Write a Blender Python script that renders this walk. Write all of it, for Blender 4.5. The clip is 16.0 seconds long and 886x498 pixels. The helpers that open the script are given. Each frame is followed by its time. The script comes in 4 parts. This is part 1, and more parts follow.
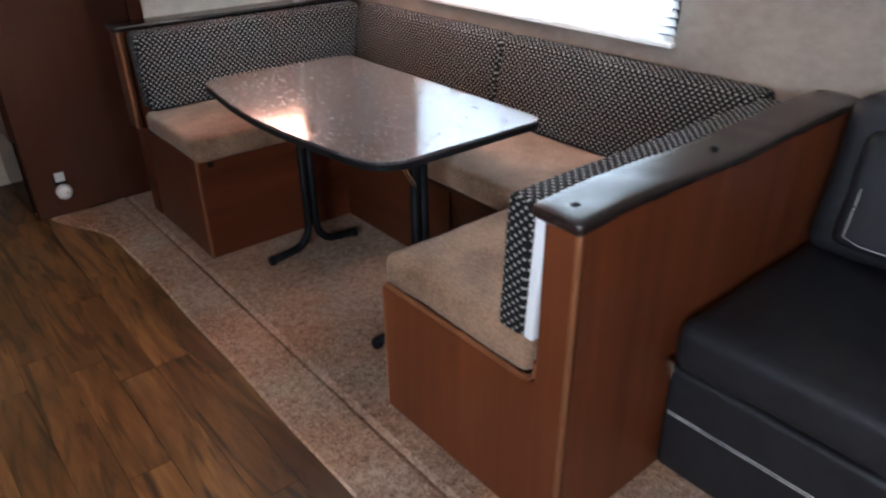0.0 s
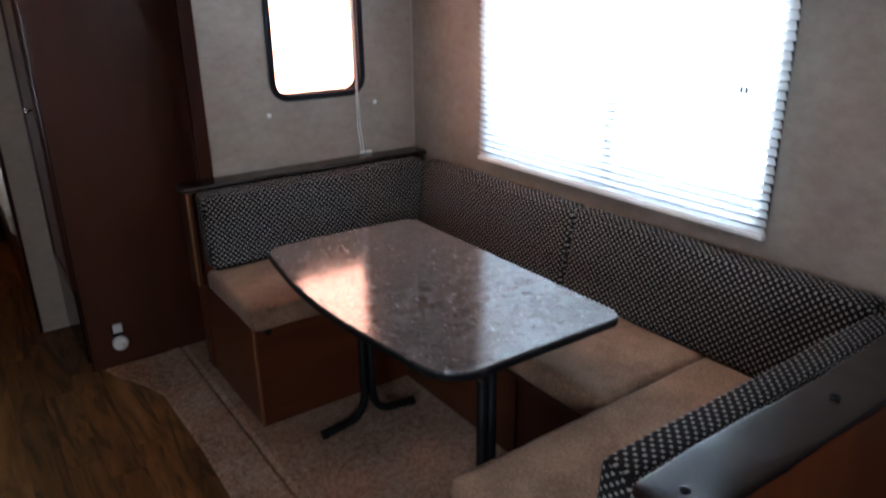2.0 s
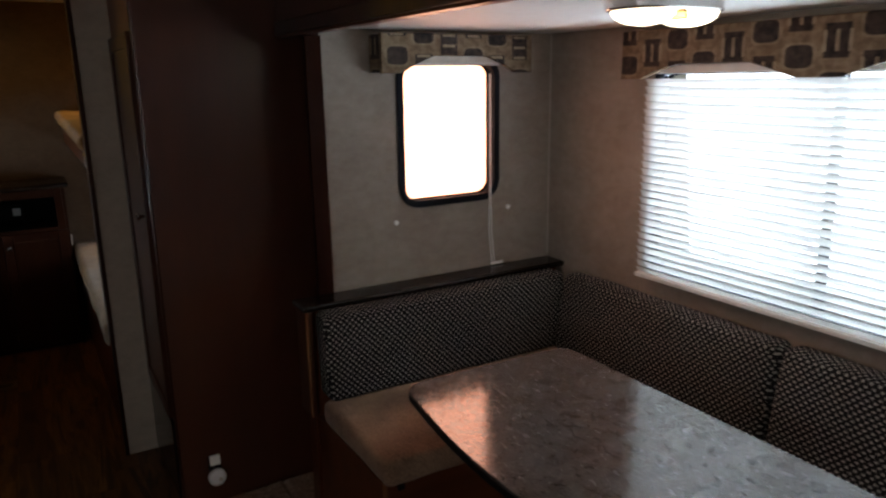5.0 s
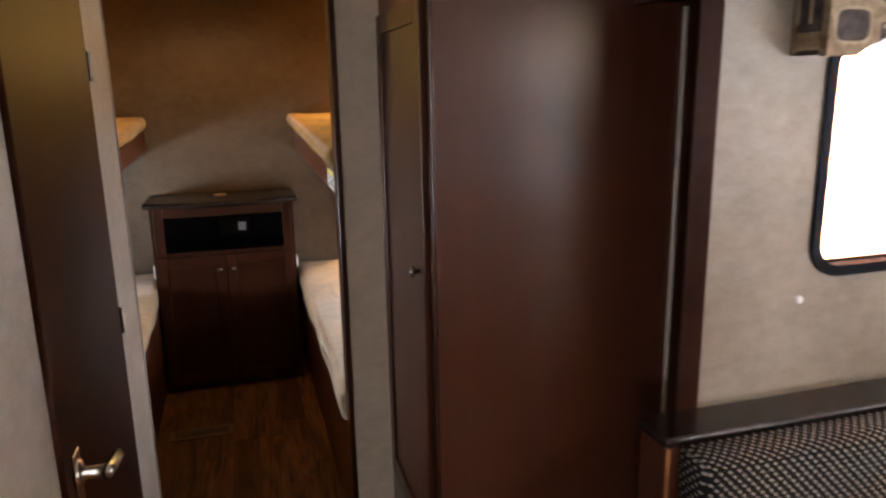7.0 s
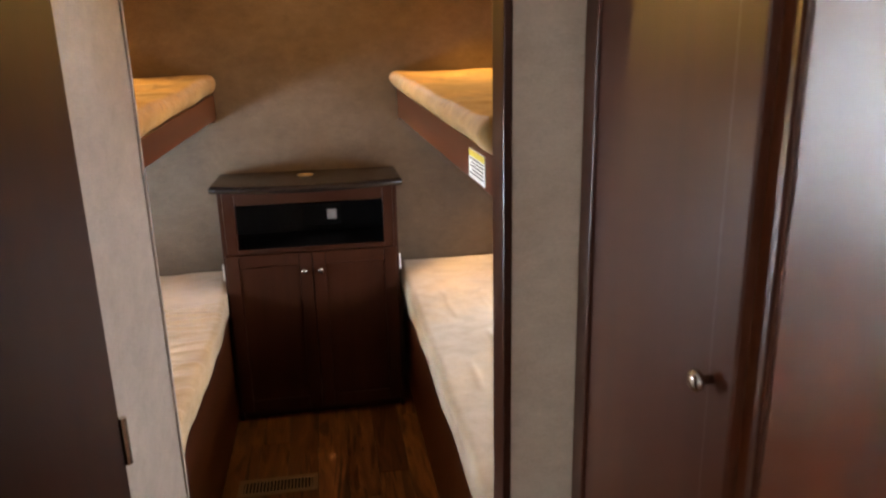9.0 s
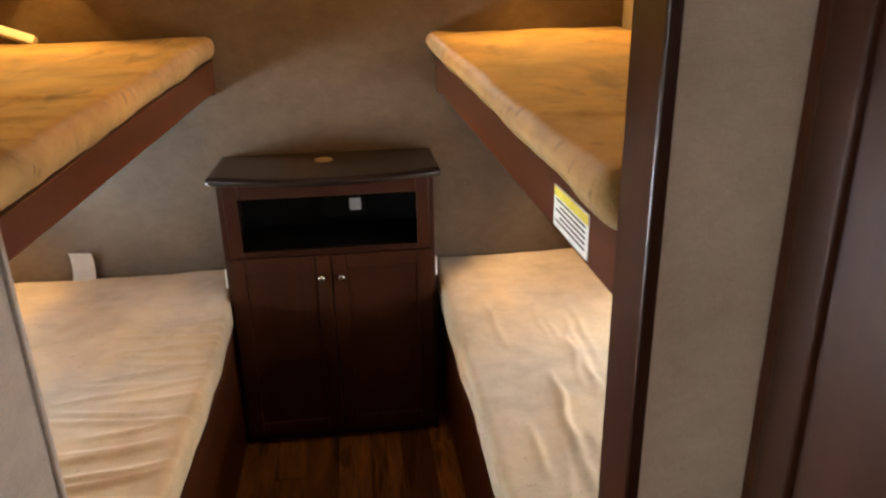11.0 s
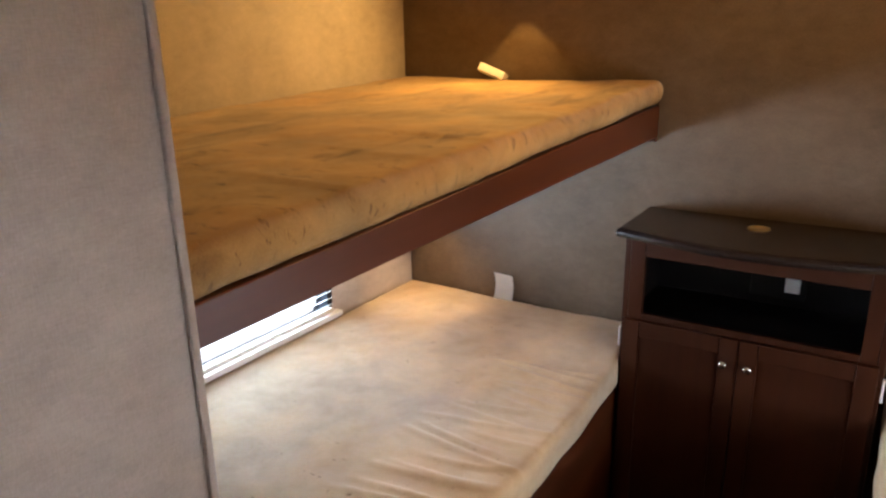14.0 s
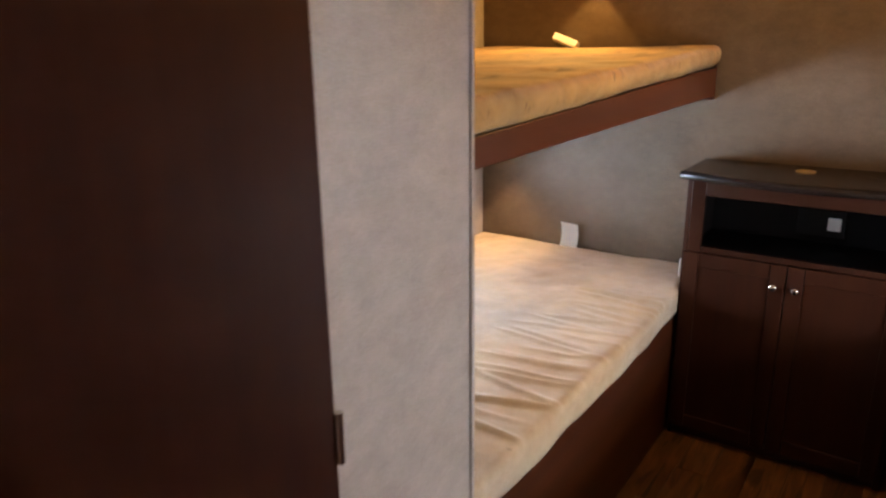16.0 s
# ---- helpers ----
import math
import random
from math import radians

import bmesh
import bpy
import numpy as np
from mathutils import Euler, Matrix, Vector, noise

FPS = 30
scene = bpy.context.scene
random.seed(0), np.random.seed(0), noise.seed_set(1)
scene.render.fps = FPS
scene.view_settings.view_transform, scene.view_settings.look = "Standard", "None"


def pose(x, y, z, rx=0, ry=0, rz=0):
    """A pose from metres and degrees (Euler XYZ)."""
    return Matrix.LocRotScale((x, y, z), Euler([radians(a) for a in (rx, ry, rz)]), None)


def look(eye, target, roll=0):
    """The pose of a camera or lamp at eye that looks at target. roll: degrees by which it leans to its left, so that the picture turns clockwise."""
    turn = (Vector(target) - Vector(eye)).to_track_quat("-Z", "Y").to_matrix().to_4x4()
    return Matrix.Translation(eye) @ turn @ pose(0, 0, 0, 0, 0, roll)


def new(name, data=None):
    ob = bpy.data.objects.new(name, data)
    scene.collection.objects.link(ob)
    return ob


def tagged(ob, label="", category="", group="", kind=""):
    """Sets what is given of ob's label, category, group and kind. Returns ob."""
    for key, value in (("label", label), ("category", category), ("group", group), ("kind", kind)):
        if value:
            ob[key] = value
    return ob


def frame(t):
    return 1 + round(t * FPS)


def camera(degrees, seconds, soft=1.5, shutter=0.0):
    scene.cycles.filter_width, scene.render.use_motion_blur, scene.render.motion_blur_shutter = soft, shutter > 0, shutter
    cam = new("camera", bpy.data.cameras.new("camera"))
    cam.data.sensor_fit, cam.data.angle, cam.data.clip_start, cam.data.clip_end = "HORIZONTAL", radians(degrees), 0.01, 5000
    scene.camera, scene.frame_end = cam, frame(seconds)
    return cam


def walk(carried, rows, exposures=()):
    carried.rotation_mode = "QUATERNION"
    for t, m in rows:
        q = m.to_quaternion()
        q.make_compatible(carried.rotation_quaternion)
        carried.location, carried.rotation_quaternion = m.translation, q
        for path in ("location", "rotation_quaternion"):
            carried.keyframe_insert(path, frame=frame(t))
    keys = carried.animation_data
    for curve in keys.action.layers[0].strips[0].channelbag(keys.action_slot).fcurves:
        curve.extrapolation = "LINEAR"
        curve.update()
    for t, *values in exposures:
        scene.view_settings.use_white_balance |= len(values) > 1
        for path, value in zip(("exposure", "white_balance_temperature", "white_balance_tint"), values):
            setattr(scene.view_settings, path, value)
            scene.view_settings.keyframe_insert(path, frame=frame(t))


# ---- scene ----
cam = camera(64.3, 16.0, soft=2.3, shutter=0.4)
PATH = [
    (0, (0.112, 0.071, 1.46), (1.227, 1.427, 0.501), -0.7),
    (0.5, (0.179, 0.232, 1.46), (1.217, 1.654, 0.511), -0.8),
    (1, (0.207, 0.314, 1.514), (1.234, 1.749, 0.572), -0.9),
    (1.5, (0.228, 0.316, 1.601), (1.262, 1.784, 0.721), -0.9),
    (2, (0.222, 0.306, 1.661), (1.301, 1.838, 0.963), -0.7),
    (2.5, (0.193, 0.306, 1.676), (1.295, 1.875, 1.105), -0.7),
    (3, (0.184, 0.287, 1.679), (1.292, 1.873, 1.172), -0.7),
    (5.5, (0.165, 1.136, 1.687), (1.073, 2.855, 1.22), -0.9),
    (6, (0.155, 1.397, 1.646), (0.947, 3.175, 1.187), -0.9),
    (6.5, (0.157, 1.691, 1.665), (0.792, 3.531, 1.208), -1.0),
    (7, (0.12, 2.005, 1.663), (0.646, 3.88, 1.207), -1.1),
    (7.5, (0.101, 2.247, 1.644), (0.597, 4.129, 1.185), -1.1),
    (8, (0.135, 2.53, 1.635), (0.594, 4.418, 1.159), -1.3),
    (8.5, (0.135, 2.773, 1.605), (0.509, 4.672, 1.1), -1.4),
    (9, (0.088, 2.975, 1.59), (0.391, 4.877, 1.053), -1.3),
    (11.5, (0.132, 3.668, 1.701), (0.295, 5.532, 0.993), -1.3),
    (12, (0.161, 3.753, 1.739), (0.04, 5.626, 1.05), -1.3),
    (12.5, (0.199, 3.801, 1.771), (-0.298, 5.632, 1.14), -1.5),
    (13, (0.252, 3.827, 1.762), (-0.499, 5.576, 1.147), -1.5),
    (13.5, (0.291, 3.833, 1.721), (-0.66, 5.489, 1.128), -1.3),
    (14, (0.31, 3.835, 1.683), (-0.734, 5.437, 1.097), -1.1),
    (14.5, (0.334, 3.787, 1.643), (-0.74, 5.369, 1.056), -1.0),
    (15, (0.319, 3.723, 1.593), (-0.761, 5.301, 1.009), -0.8),
    (15.5, (0.321, 3.552, 1.566), (-0.764, 5.129, 0.986), -0.8),
    (16, (0.33, 3.344, 1.556), (-0.76, 4.919, 0.982), -0.7),
]
EXPOSURES = [(0, 0.95, 5600, 9), (1, 0.6, 5450, 9), (2, -0.1, 5550, 10), (2.5, -0.5, 5900, 10), (3.2, -0.87, 6150, 10), (5.3, -1.1, 6400, 10),
             (6, -0.2, 6450, 11), (6.5, 0.5, 6800, 13), (7, 0.95, 6800, 15), (7.5, 1.3, 6600, 13), (8, 1.78, 6450, 12), (9, 1.52, 6750, 14),
             (11.5, 1.25, 7200, 12), (12.5, 1.2, 6000, 10), (14, 1.22, 6300, 13), (15, 1.25, 6300, 14), (16, 1.5, 6300, 14)]
walk(cam, [(t, look(eye, target, roll)) for t, eye, target, roll in PATH], EXPOSURES)

# ---------------------------------------------------------------- world and lights
world = bpy.data.worlds.new("sky")
scene.world = world
world.use_nodes = True
wn = world.node_tree.nodes
sky = wn.new("ShaderNodeTexSky")
sky.sky_type = "NISHITA"
sky.sun_disc = False
sky.sun_elevation, sky.sun_rotation = radians(52), radians(-70)
world.node_tree.links.new(sky.outputs[0], wn["Background"].inputs[0])
wn["Background"].inputs[1].default_value = 0.15

sun = new("sun", bpy.data.lights.new("sun", "SUN"))
sun.data.energy, sun.data.angle, sun.data.color = 3.0, radians(0.5), (1.0, 0.95, 0.88)
sun.matrix_world = look((-30, 12, 42), (0, 0, 0))


def area(name, eye, target, w, h, power, color):
    lamp = new(name, bpy.data.lights.new(name, "AREA"))
    lamp.data.shape, lamp.data.size, lamp.data.size_y = "RECTANGLE", w, h
    lamp.data.energy, lamp.data.color = power, color
    lamp.matrix_world = look(eye, target)
    return lamp


def spot(name, eye, target, degrees, power, color, blend=0.15, radius=0.01):
    lamp = new(name, bpy.data.lights.new(name, "SPOT"))
    lamp.data.spot_size, lamp.data.spot_blend, lamp.data.shadow_soft_size = radians(degrees), blend, radius
    lamp.data.energy, lamp.data.color = power, color
    lamp.matrix_world = look(eye, target)
    return lamp


WARM = (1.0, 0.57, 0.145)
AMBER = (1.0, 0.66, 0.33)
SOFT = (1.0, 0.74, 0.46)
DAY = (0.76, 0.89, 1.0)
# sky light in the openings of the windows, except for the orange tint of the small one
area("window_light_big", (2.50, 2.10, 1.40), (0, 2.10, 1.1), 1.5, 0.9, 160, DAY)
# Tint is made up to colour the tabletop reflection; seen directly it clips white.
area("window_light_small", (1.80, 3.66, 1.50), (1.75, 0, 1.2), 0.8, 0.8, 21, (1.0, 0.43, 0.25))
area("window_light_bunk", (-1.68, 5.25, 0.90), (0, 5.25, 0.6), 1.05, 0.42, 30, (0.68, 0.84, 1.0))
area("window_light_bunk", (1.36, 5.25, 0.90), (-0.3, 5.25, 0.6), 1.05, 0.42, 6.0, (0.90, 0.94, 1.0))
# Added light from an unseen window, to brighten the bench and partition faces.
area("window_light_kitchen", (-1.68, -0.55, 1.42), (0.6, 0.9, 0.6), 1.5, 0.8, 36, (0.92, 0.96, 1.0))
# lit lamps: the dinette dome and the reading lamps at the bunk heads
spot("ceiling_light_dinette", (1.60, 2.19, 1.785), (1.60, 2.19, 0), 170, 3.0, SOFT, 0.6, 0.05)
# Unseen bunk room lamp, added to warm the upper back wall.
spot("ceiling_light_bunk", (0.0, 5.62, 2.16), (0.0, 5.62, 0), 168, 6.0, (1.0, 0.62, 0.26), 0.5, 0.05)
for lx, lz, tilt, power, tint in ((-0.917, 1.838, 0.10, 2.1, WARM), (0.76, 1.905, 0.36, 3.4, WARM), (-1.28, 1.10, 0.02, 4.5, AMBER), (0.68, 1.12, 0.50, 6.0, AMBER)):
    if tilt < 0.05:
        spot("reading_lamp_light", (lx, 6.17, lz + 0.012), (lx, 6.17 - tilt, lz - 1.0), 66, power, tint, 0.45)
    else:
        spot("reading_lamp_light", (lx, 6.222, lz + 0.012), (lx + (0.28 if tilt > 0.45 else 0.0), 6.222 - tilt, lz - 1.0), 92 if lz < 1.3 else 76, power, tint, 0.6 if lz < 1.3 else 0.15)
area("reading_lamp_glow", (-0.917, 6.165, 1.865), (-1.15, 5.2, 1.45), 0.05, 0.05, 3.4, WARM)
area("reading_lamp_glow", (-1.28, 6.11, 1.10), (-0.95, 5.3, 0.55), 0.05, 0.05, 1.1, AMBER)
area("reading_lamp_glow", (0.76, 6.165, 1.932), (0.85, 5.2, 1.42), 0.05, 0.05, 3.2, WARM)

# ---------------------------------------------------------------- materials


class Nodes:
    """A material's node tree, written short."""

    def __init__(self, name):
        self.mat = bpy.data.materials.new(name)
        self.mat.use_nodes = True
        self.tree = self.mat.node_tree
        self.bsdf = self.tree.nodes["Principled BSDF"]

    def node(self, kind, **values):
        n = self.tree.nodes.new(kind)
        for key, value in values.items():
            if key in ("operation", "blend_type", "data_type", "feature", "noise_dimensions", "distance"):
                if key == "operation":
                    n.operation = value
                elif key == "blend_type":
                    n.blend_type = value
                elif key == "data_type":
                    n.data_type = value
                elif key == "feature":
                    n.feature = value
            else:
                self.put(n.inputs[key.replace("_", " ")], value)
        return n

    def put(self, socket, value):
        if hasattr(value, "links"):
            self.tree.links.new(value, socket)
        else:
            socket.default_value = value

    def math(self, operation, a, b=0.0):
        n = self.tree.nodes.new("ShaderNodeMath")
        n.operation = operation
        self.put(n.inputs[0], a)
        self.put(n.inputs[1], b)
        return n.outputs[0]

    def coords(self, scale=(1, 1, 1), shift=None):
        tc = self.tree.nodes.new("ShaderNodeTexCoord")
        mp = self.tree.nodes.new("ShaderNodeMapping")
        self.put(mp.inputs[0], tc.outputs["Object"])
        mp.inputs["Scale"].default_value = scale
        if shift is not None:
            self.put(mp.inputs["Location"], shift)
        return mp.outputs[0]

    def noise(self, vector, scale, detail=4.0, rough=0.55, distort=0.0):
        n = self.tree.nodes.new("ShaderNodeTexNoise")
        self.put(n.inputs["Vector"], vector)
        n.inputs["Scale"].default_value = scale
        n.inputs["Detail"].default_value = detail
        n.inputs["Roughness"].default_value = rough
        n.inputs["Distortion"].default_value = distort
        return n.outputs["Fac"]

    def ramp(self, fac, *stops):
        n = self.tree.nodes.new("ShaderNodeValToRGB")
        self.put(n.inputs[0], fac)
        el = n.color_ramp.elements
        while len(el) < len(stops):
            el.new(0.5)
        for e, (pos, col) in zip(el, stops):
            e.position, e.color = pos, (*col, 1)
        return n.outputs[0]

    def mix(self, fac, a, b, blend="MIX"):
        n = self.tree.nodes.new("ShaderNodeMix")
        n.data_type, n.blend_type = "RGBA", blend
        self.put(n.inputs[0], fac)
        for s, v in ((6, a), (7, b)):
            self.put(n.inputs[s], (*v, 1) if isinstance(v, tuple) else v)
        return n.outputs[2]

    def bump(self, height, strength, depth=0.002):
        n = self.tree.nodes.new("ShaderNodeBump")
        n.inputs["Strength"].default_value = strength
        n.inputs["Distance"].default_value = depth
        self.put(n.inputs["Height"], height)
        self.put(self.bsdf.inputs["Normal"], n.outputs[0])

    def set(self, color=None, rough=None, metal=None, spec=None, coat=None):
        b = self.bsdf.inputs
        if color is not None:
            self.put(b["Base Color"], (*color, 1) if isinstance(color, tuple) else color)
        if rough is not None:
            self.put(b["Roughness"], rough)
        if metal is not None:
            b["Metallic"].default_value = metal
        if spec is not None:
            b["Specular IOR Level"].default_value = spec
        if coat is not None:
            b["Coat Weight"].default_value = coat
        return self.mat


def random_of(n):
    return n.tree.nodes.new("ShaderNodeObjectInfo").outputs["Random"]


def wood(name, dark, light, along="z", rough=0.34, scale=1.0, gloss=0.30):
    n = Nodes(name)
    stretch = {"x": (0.12, 1.6, 1.6), "y": (1.6, 0.12, 1.6), "z": (1.6, 1.6, 0.12)}[along]
    v = n.coords(tuple(s * scale for s in stretch))
    fine = n.noise(v, 48, 2, 0.45)
    broad = n.noise(v, 8, 2, 0.5)
    blend = n.math("ADD", n.math("MULTIPLY", fine, 0.16), n.math("MULTIPLY", broad, 0.84))
    col = n.ramp(blend, (0.24, dark), (0.72, light))
    return n.set(col, n.math("ADD", rough - 0.02, n.math("MULTIPLY", broad, 0.04)), spec=gloss)


def cloth_plain(name, dark, light, weave=190, blotch=5.0, bump=0.5, rough=0.9):
    n = Nodes(name)
    v = n.coords()
    fine = n.noise(v, weave, 3, 0.7)
    broad = n.noise(v, blotch, 5, 0.6)
    blend = n.math("ADD", n.math("MULTIPLY", fine, 0.5), n.math("MULTIPLY", broad, 0.5))
    n.bump(fine, bump, 0.002)
    n.bsdf.inputs["Sheen Weight"].default_value = 0.15
    return n.set(n.ramp(blend, (0.40, dark), (0.61, light)), rough, spec=0.2)


def cloth_dots(name, across):
    """Dark weave with staggered rows of pale dashes; across is the axis along the cushion."""
    n = Nodes(name)
    tc = n.tree.nodes.new("ShaderNodeTexCoord")
    s = n.tree.nodes.new("ShaderNodeSeparateXYZ")
    n.put(s.inputs[0], tc.outputs["Object"])
    u, w = (s.outputs[0], s.outputs[1]) if across == "x" else (s.outputs[1], s.outputs[0])
    geo = n.tree.nodes.new("ShaderNodeNewGeometry")
    ns = n.tree.nodes.new("ShaderNodeSeparateXYZ")
    n.put(ns.inputs[0], geo.outputs["Normal"])
    flat = n.math("GREATER_THAN", n.math("ABSOLUTE", ns.outputs[2]), 0.6)
    row = n.math("DIVIDE", n.math("ADD", s.outputs[2], n.math("MULTIPLY", w, flat)), 0.0118)
    end = n.math("GREATER_THAN", n.math("ABSOLUTE", ns.outputs[0 if across == "x" else 1]), 0.72)
    u = n.math("ADD", u, n.math("MULTIPLY", w, end))
    odd = n.math("MULTIPLY", n.math("FLOOR", row), 0.5)
    uu = n.math("FRACT", n.math("ADD", n.math("DIVIDE", u, 0.0236), odd))
    vv = n.math("FRACT", row)
    a = n.math("LESS_THAN", n.math("ABSOLUTE", n.math("SUBTRACT", uu, 0.5)), 0.16)
    b = n.math("LESS_THAN", n.math("ABSOLUTE", n.math("SUBTRACT", vv, 0.5)), 0.27)
    mask = n.math("MULTIPLY", a, b)
    fine = n.noise(n.coords(), 500, 3, 0.7)
    base = n.ramp(fine, (0.3, (0.004, 0.0035, 0.004)), (0.7, (0.014, 0.012, 0.012)))
    pale = n.ramp(fine, (0.3, (0.25, 0.235, 0.21)), (0.7, (0.42, 0.39, 0.35)))
    n.bump(n.math("ADD", fine, mask), 0.5, 0.002)
    return n.set(n.mix(mask, base, pale), 0.85, spec=0.2)


def wallpaper(name, dark, light):
    n = Nodes(name)
    v = n.coords()
    threads = n.noise(n.coords((1, 1, 9)), 120, 3, 0.6)
    threads2 = n.noise(n.coords((9, 9, 1)), 120, 3, 0.6)
    blotch = n.noise(v, 5.5, 6, 0.62, 0.3)
    patch = n.noise(n.coords((1, 1, 1.6)), 21, 4, 0.6, 0.2)
    stain = n.noise(v, 1.3, 3, 0.5)
    blend = n.math("ADD", n.math("ADD", n.math("MULTIPLY", n.math("ADD", threads, threads2), 0.22), n.math("MULTIPLY", patch, 0.20)),
                   n.math("ADD", n.math("MULTIPLY", blotch, 0.24), n.math("MULTIPLY", stain, 0.12)))
    n.bump(n.math("ADD", threads, threads2), 0.12, 0.001)
    return n.set(n.ramp(blend, (0.36, dark), (0.62, light)), 0.62, spec=0.35)


def plain(name, color, rough=0.5, metal=0.0, vary=0.12, spec=0.5, scale=30):
    n = Nodes(name)
    f = n.noise(n.coords(), scale, 4, 0.6)
    lo = tuple(c * (1 - vary) for c in color)
    hi = tuple(min(1, c * (1 + vary)) for c in color)
    col = n.ramp(f, (0.3, lo), (0.7, hi))
    return n.set(col, n.math("ADD", max(0.02, rough - 0.06), n.math("MULTIPLY", f, 0.12)), metal, spec)


def floor_planks():
    n = Nodes("floor_plank")
    r = random_of(n)
    shift = n.tree.nodes.new("ShaderNodeCombineXYZ")
    n.put(shift.inputs[0], n.math("MULTIPLY", r, 37.0))
    n.put(shift.inputs[1], n.math("MULTIPLY", r, 91.0))
    v = n.coords((1.0, 0.13, 1.0), shift.outputs[0])
    grain = n.noise(v, 75, 6, 0.65, 0.6)
    broad = n.noise(v, 10, 4, 0.55, 2.2)
    vein = n.noise(v, 6.5, 3, 0.5, 3.0)
    blend = n.math("ADD", n.math("MULTIPLY", grain, 0.24), n.math("MULTIPLY", broad, 0.76))
    lightc = n.ramp(blend, (0.30, (0.15, 0.068, 0.024)), (0.5, (0.34, 0.180, 0.073)), (0.72, (0.62, 0.37, 0.170)))
    darkc = n.ramp(blend, (0.30, (0.060, 0.026, 0.011)), (0.5, (0.135, 0.060, 0.024)), (0.72, (0.25, 0.120, 0.050)))
    base = n.mix(n.math("POWER", r, 0.8), darkc, lightc)
    streak = n.ramp(vein, (0.33, (0.16, 0.125, 0.10)), (0.42, (1, 1, 1)), (0.57, (1, 1, 1)), (0.64, (0.36, 0.29, 0.24)))
    n.bump(grain, 0.12, 0.0008)
    return n.set(n.mix(1.0, n.mix(0.9, base, streak, "MULTIPLY"), (0.60, 0.47, 0.31), "MULTIPLY"), n.math("ADD", 0.30, n.math("MULTIPLY", broad, 0.2)), spec=0.45)


def carpet_mat():
    n = Nodes("carpet")
    v = n.coords()
    tuft = n.noise(v, 150, 3, 0.75)
    clump = n.noise(v, 40, 4, 0.6)
    worn = n.noise(v, 2.2, 4, 0.6)
    blend = n.math("ADD", n.math("MULTIPLY", tuft, 0.55), n.math("ADD", n.math("MULTIPLY", clump, 0.25), n.math("MULTIPLY", worn, 0.2)))
    n.bump(tuft, 1.0, 0.006)
    pile = n.ramp(blend, (0.40, (0.17, 0.105, 0.075)), (0.5, (0.50, 0.340, 0.235)), (0.60, (0.76, 0.59, 0.45)))
    rust = n.ramp(n.noise(v, 1.6, 3, 0.6), (0.42, (1.0, 1.0, 1.0)), (0.62, (1.0, 0.80, 0.68)))
    return n.set(n.mix(1.0, pile, rust, "MULTIPLY"), 0.97, spec=0.1)


def suede(name, dark, light, stain=0.24, warm=(1.0, 0.84, 0.64), smudge=0.0):
    n = Nodes(name)
    v = n.coords()
    nap = n.noise(v, 5, 5, 0.6, 0.15)
    fine = n.noise(v, 300, 3, 0.7)
    mark = n.noise(n.coords((1, 2.2, 1)), 22, 4, 0.7, 0.3)
    col = n.ramp(n.math("ADD", n.math("MULTIPLY", nap, 0.75), n.math("MULTIPLY", fine, 0.25)), (0.34, dark), (0.64, light))
    spots = n.ramp(mark, (stain, (0.42, 0.36, 0.32)), (stain + 0.09, (1, 1, 1)))
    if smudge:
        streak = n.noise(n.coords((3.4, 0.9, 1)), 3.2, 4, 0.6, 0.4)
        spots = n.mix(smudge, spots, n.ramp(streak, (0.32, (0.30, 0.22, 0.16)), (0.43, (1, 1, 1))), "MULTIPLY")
    n.bump(n.math("ADD", nap, n.math("MULTIPLY", fine, 0.3)), 0.5, 0.006)
    n.bsdf.inputs["Sheen Weight"].default_value = 0.3
    gold = n.ramp(n.noise(v, 2.4, 4, 0.6), (0.42, (1.0, 1.02, 1.06)), (0.62, warm))
    return n.set(n.mix(1.0, n.mix(1.0, col, spots, "MULTIPLY"), gold, "MULTIPLY"), 0.85, spec=0.2)


def granite():
    n = Nodes("table_laminate")
    v = n.coords()
    speck = n.noise(v, 150, 2, 0.6)
    cloud = n.noise(v, 22, 4, 0.6)
    fleck = n.noise(n.coords((1.0, 0.45, 1.0)), 88, 2, 0.5, 0.9)
    blend = n.math("ADD", n.math("MULTIPLY", speck, 0.55), n.math("MULTIPLY", cloud, 0.45))
    n.bsdf.inputs["Coat Roughness"].default_value = 0.13
    col = n.ramp(blend, (0.36, (0.045, 0.041, 0.040)), (0.50, (0.082, 0.075, 0.073)), (0.64, (0.135, 0.124, 0.120)))
    dark = n.ramp(fleck, (0.32, (0.35, 0.34, 0.34)), (0.38, (1, 1, 1)))
    return n.set(n.mix(1.0, col, dark, "MULTIPLY"), n.math("SUBTRACT", 0.50, n.math("MULTIPLY", dark, 0.37)), spec=1.0, coat=0.3)


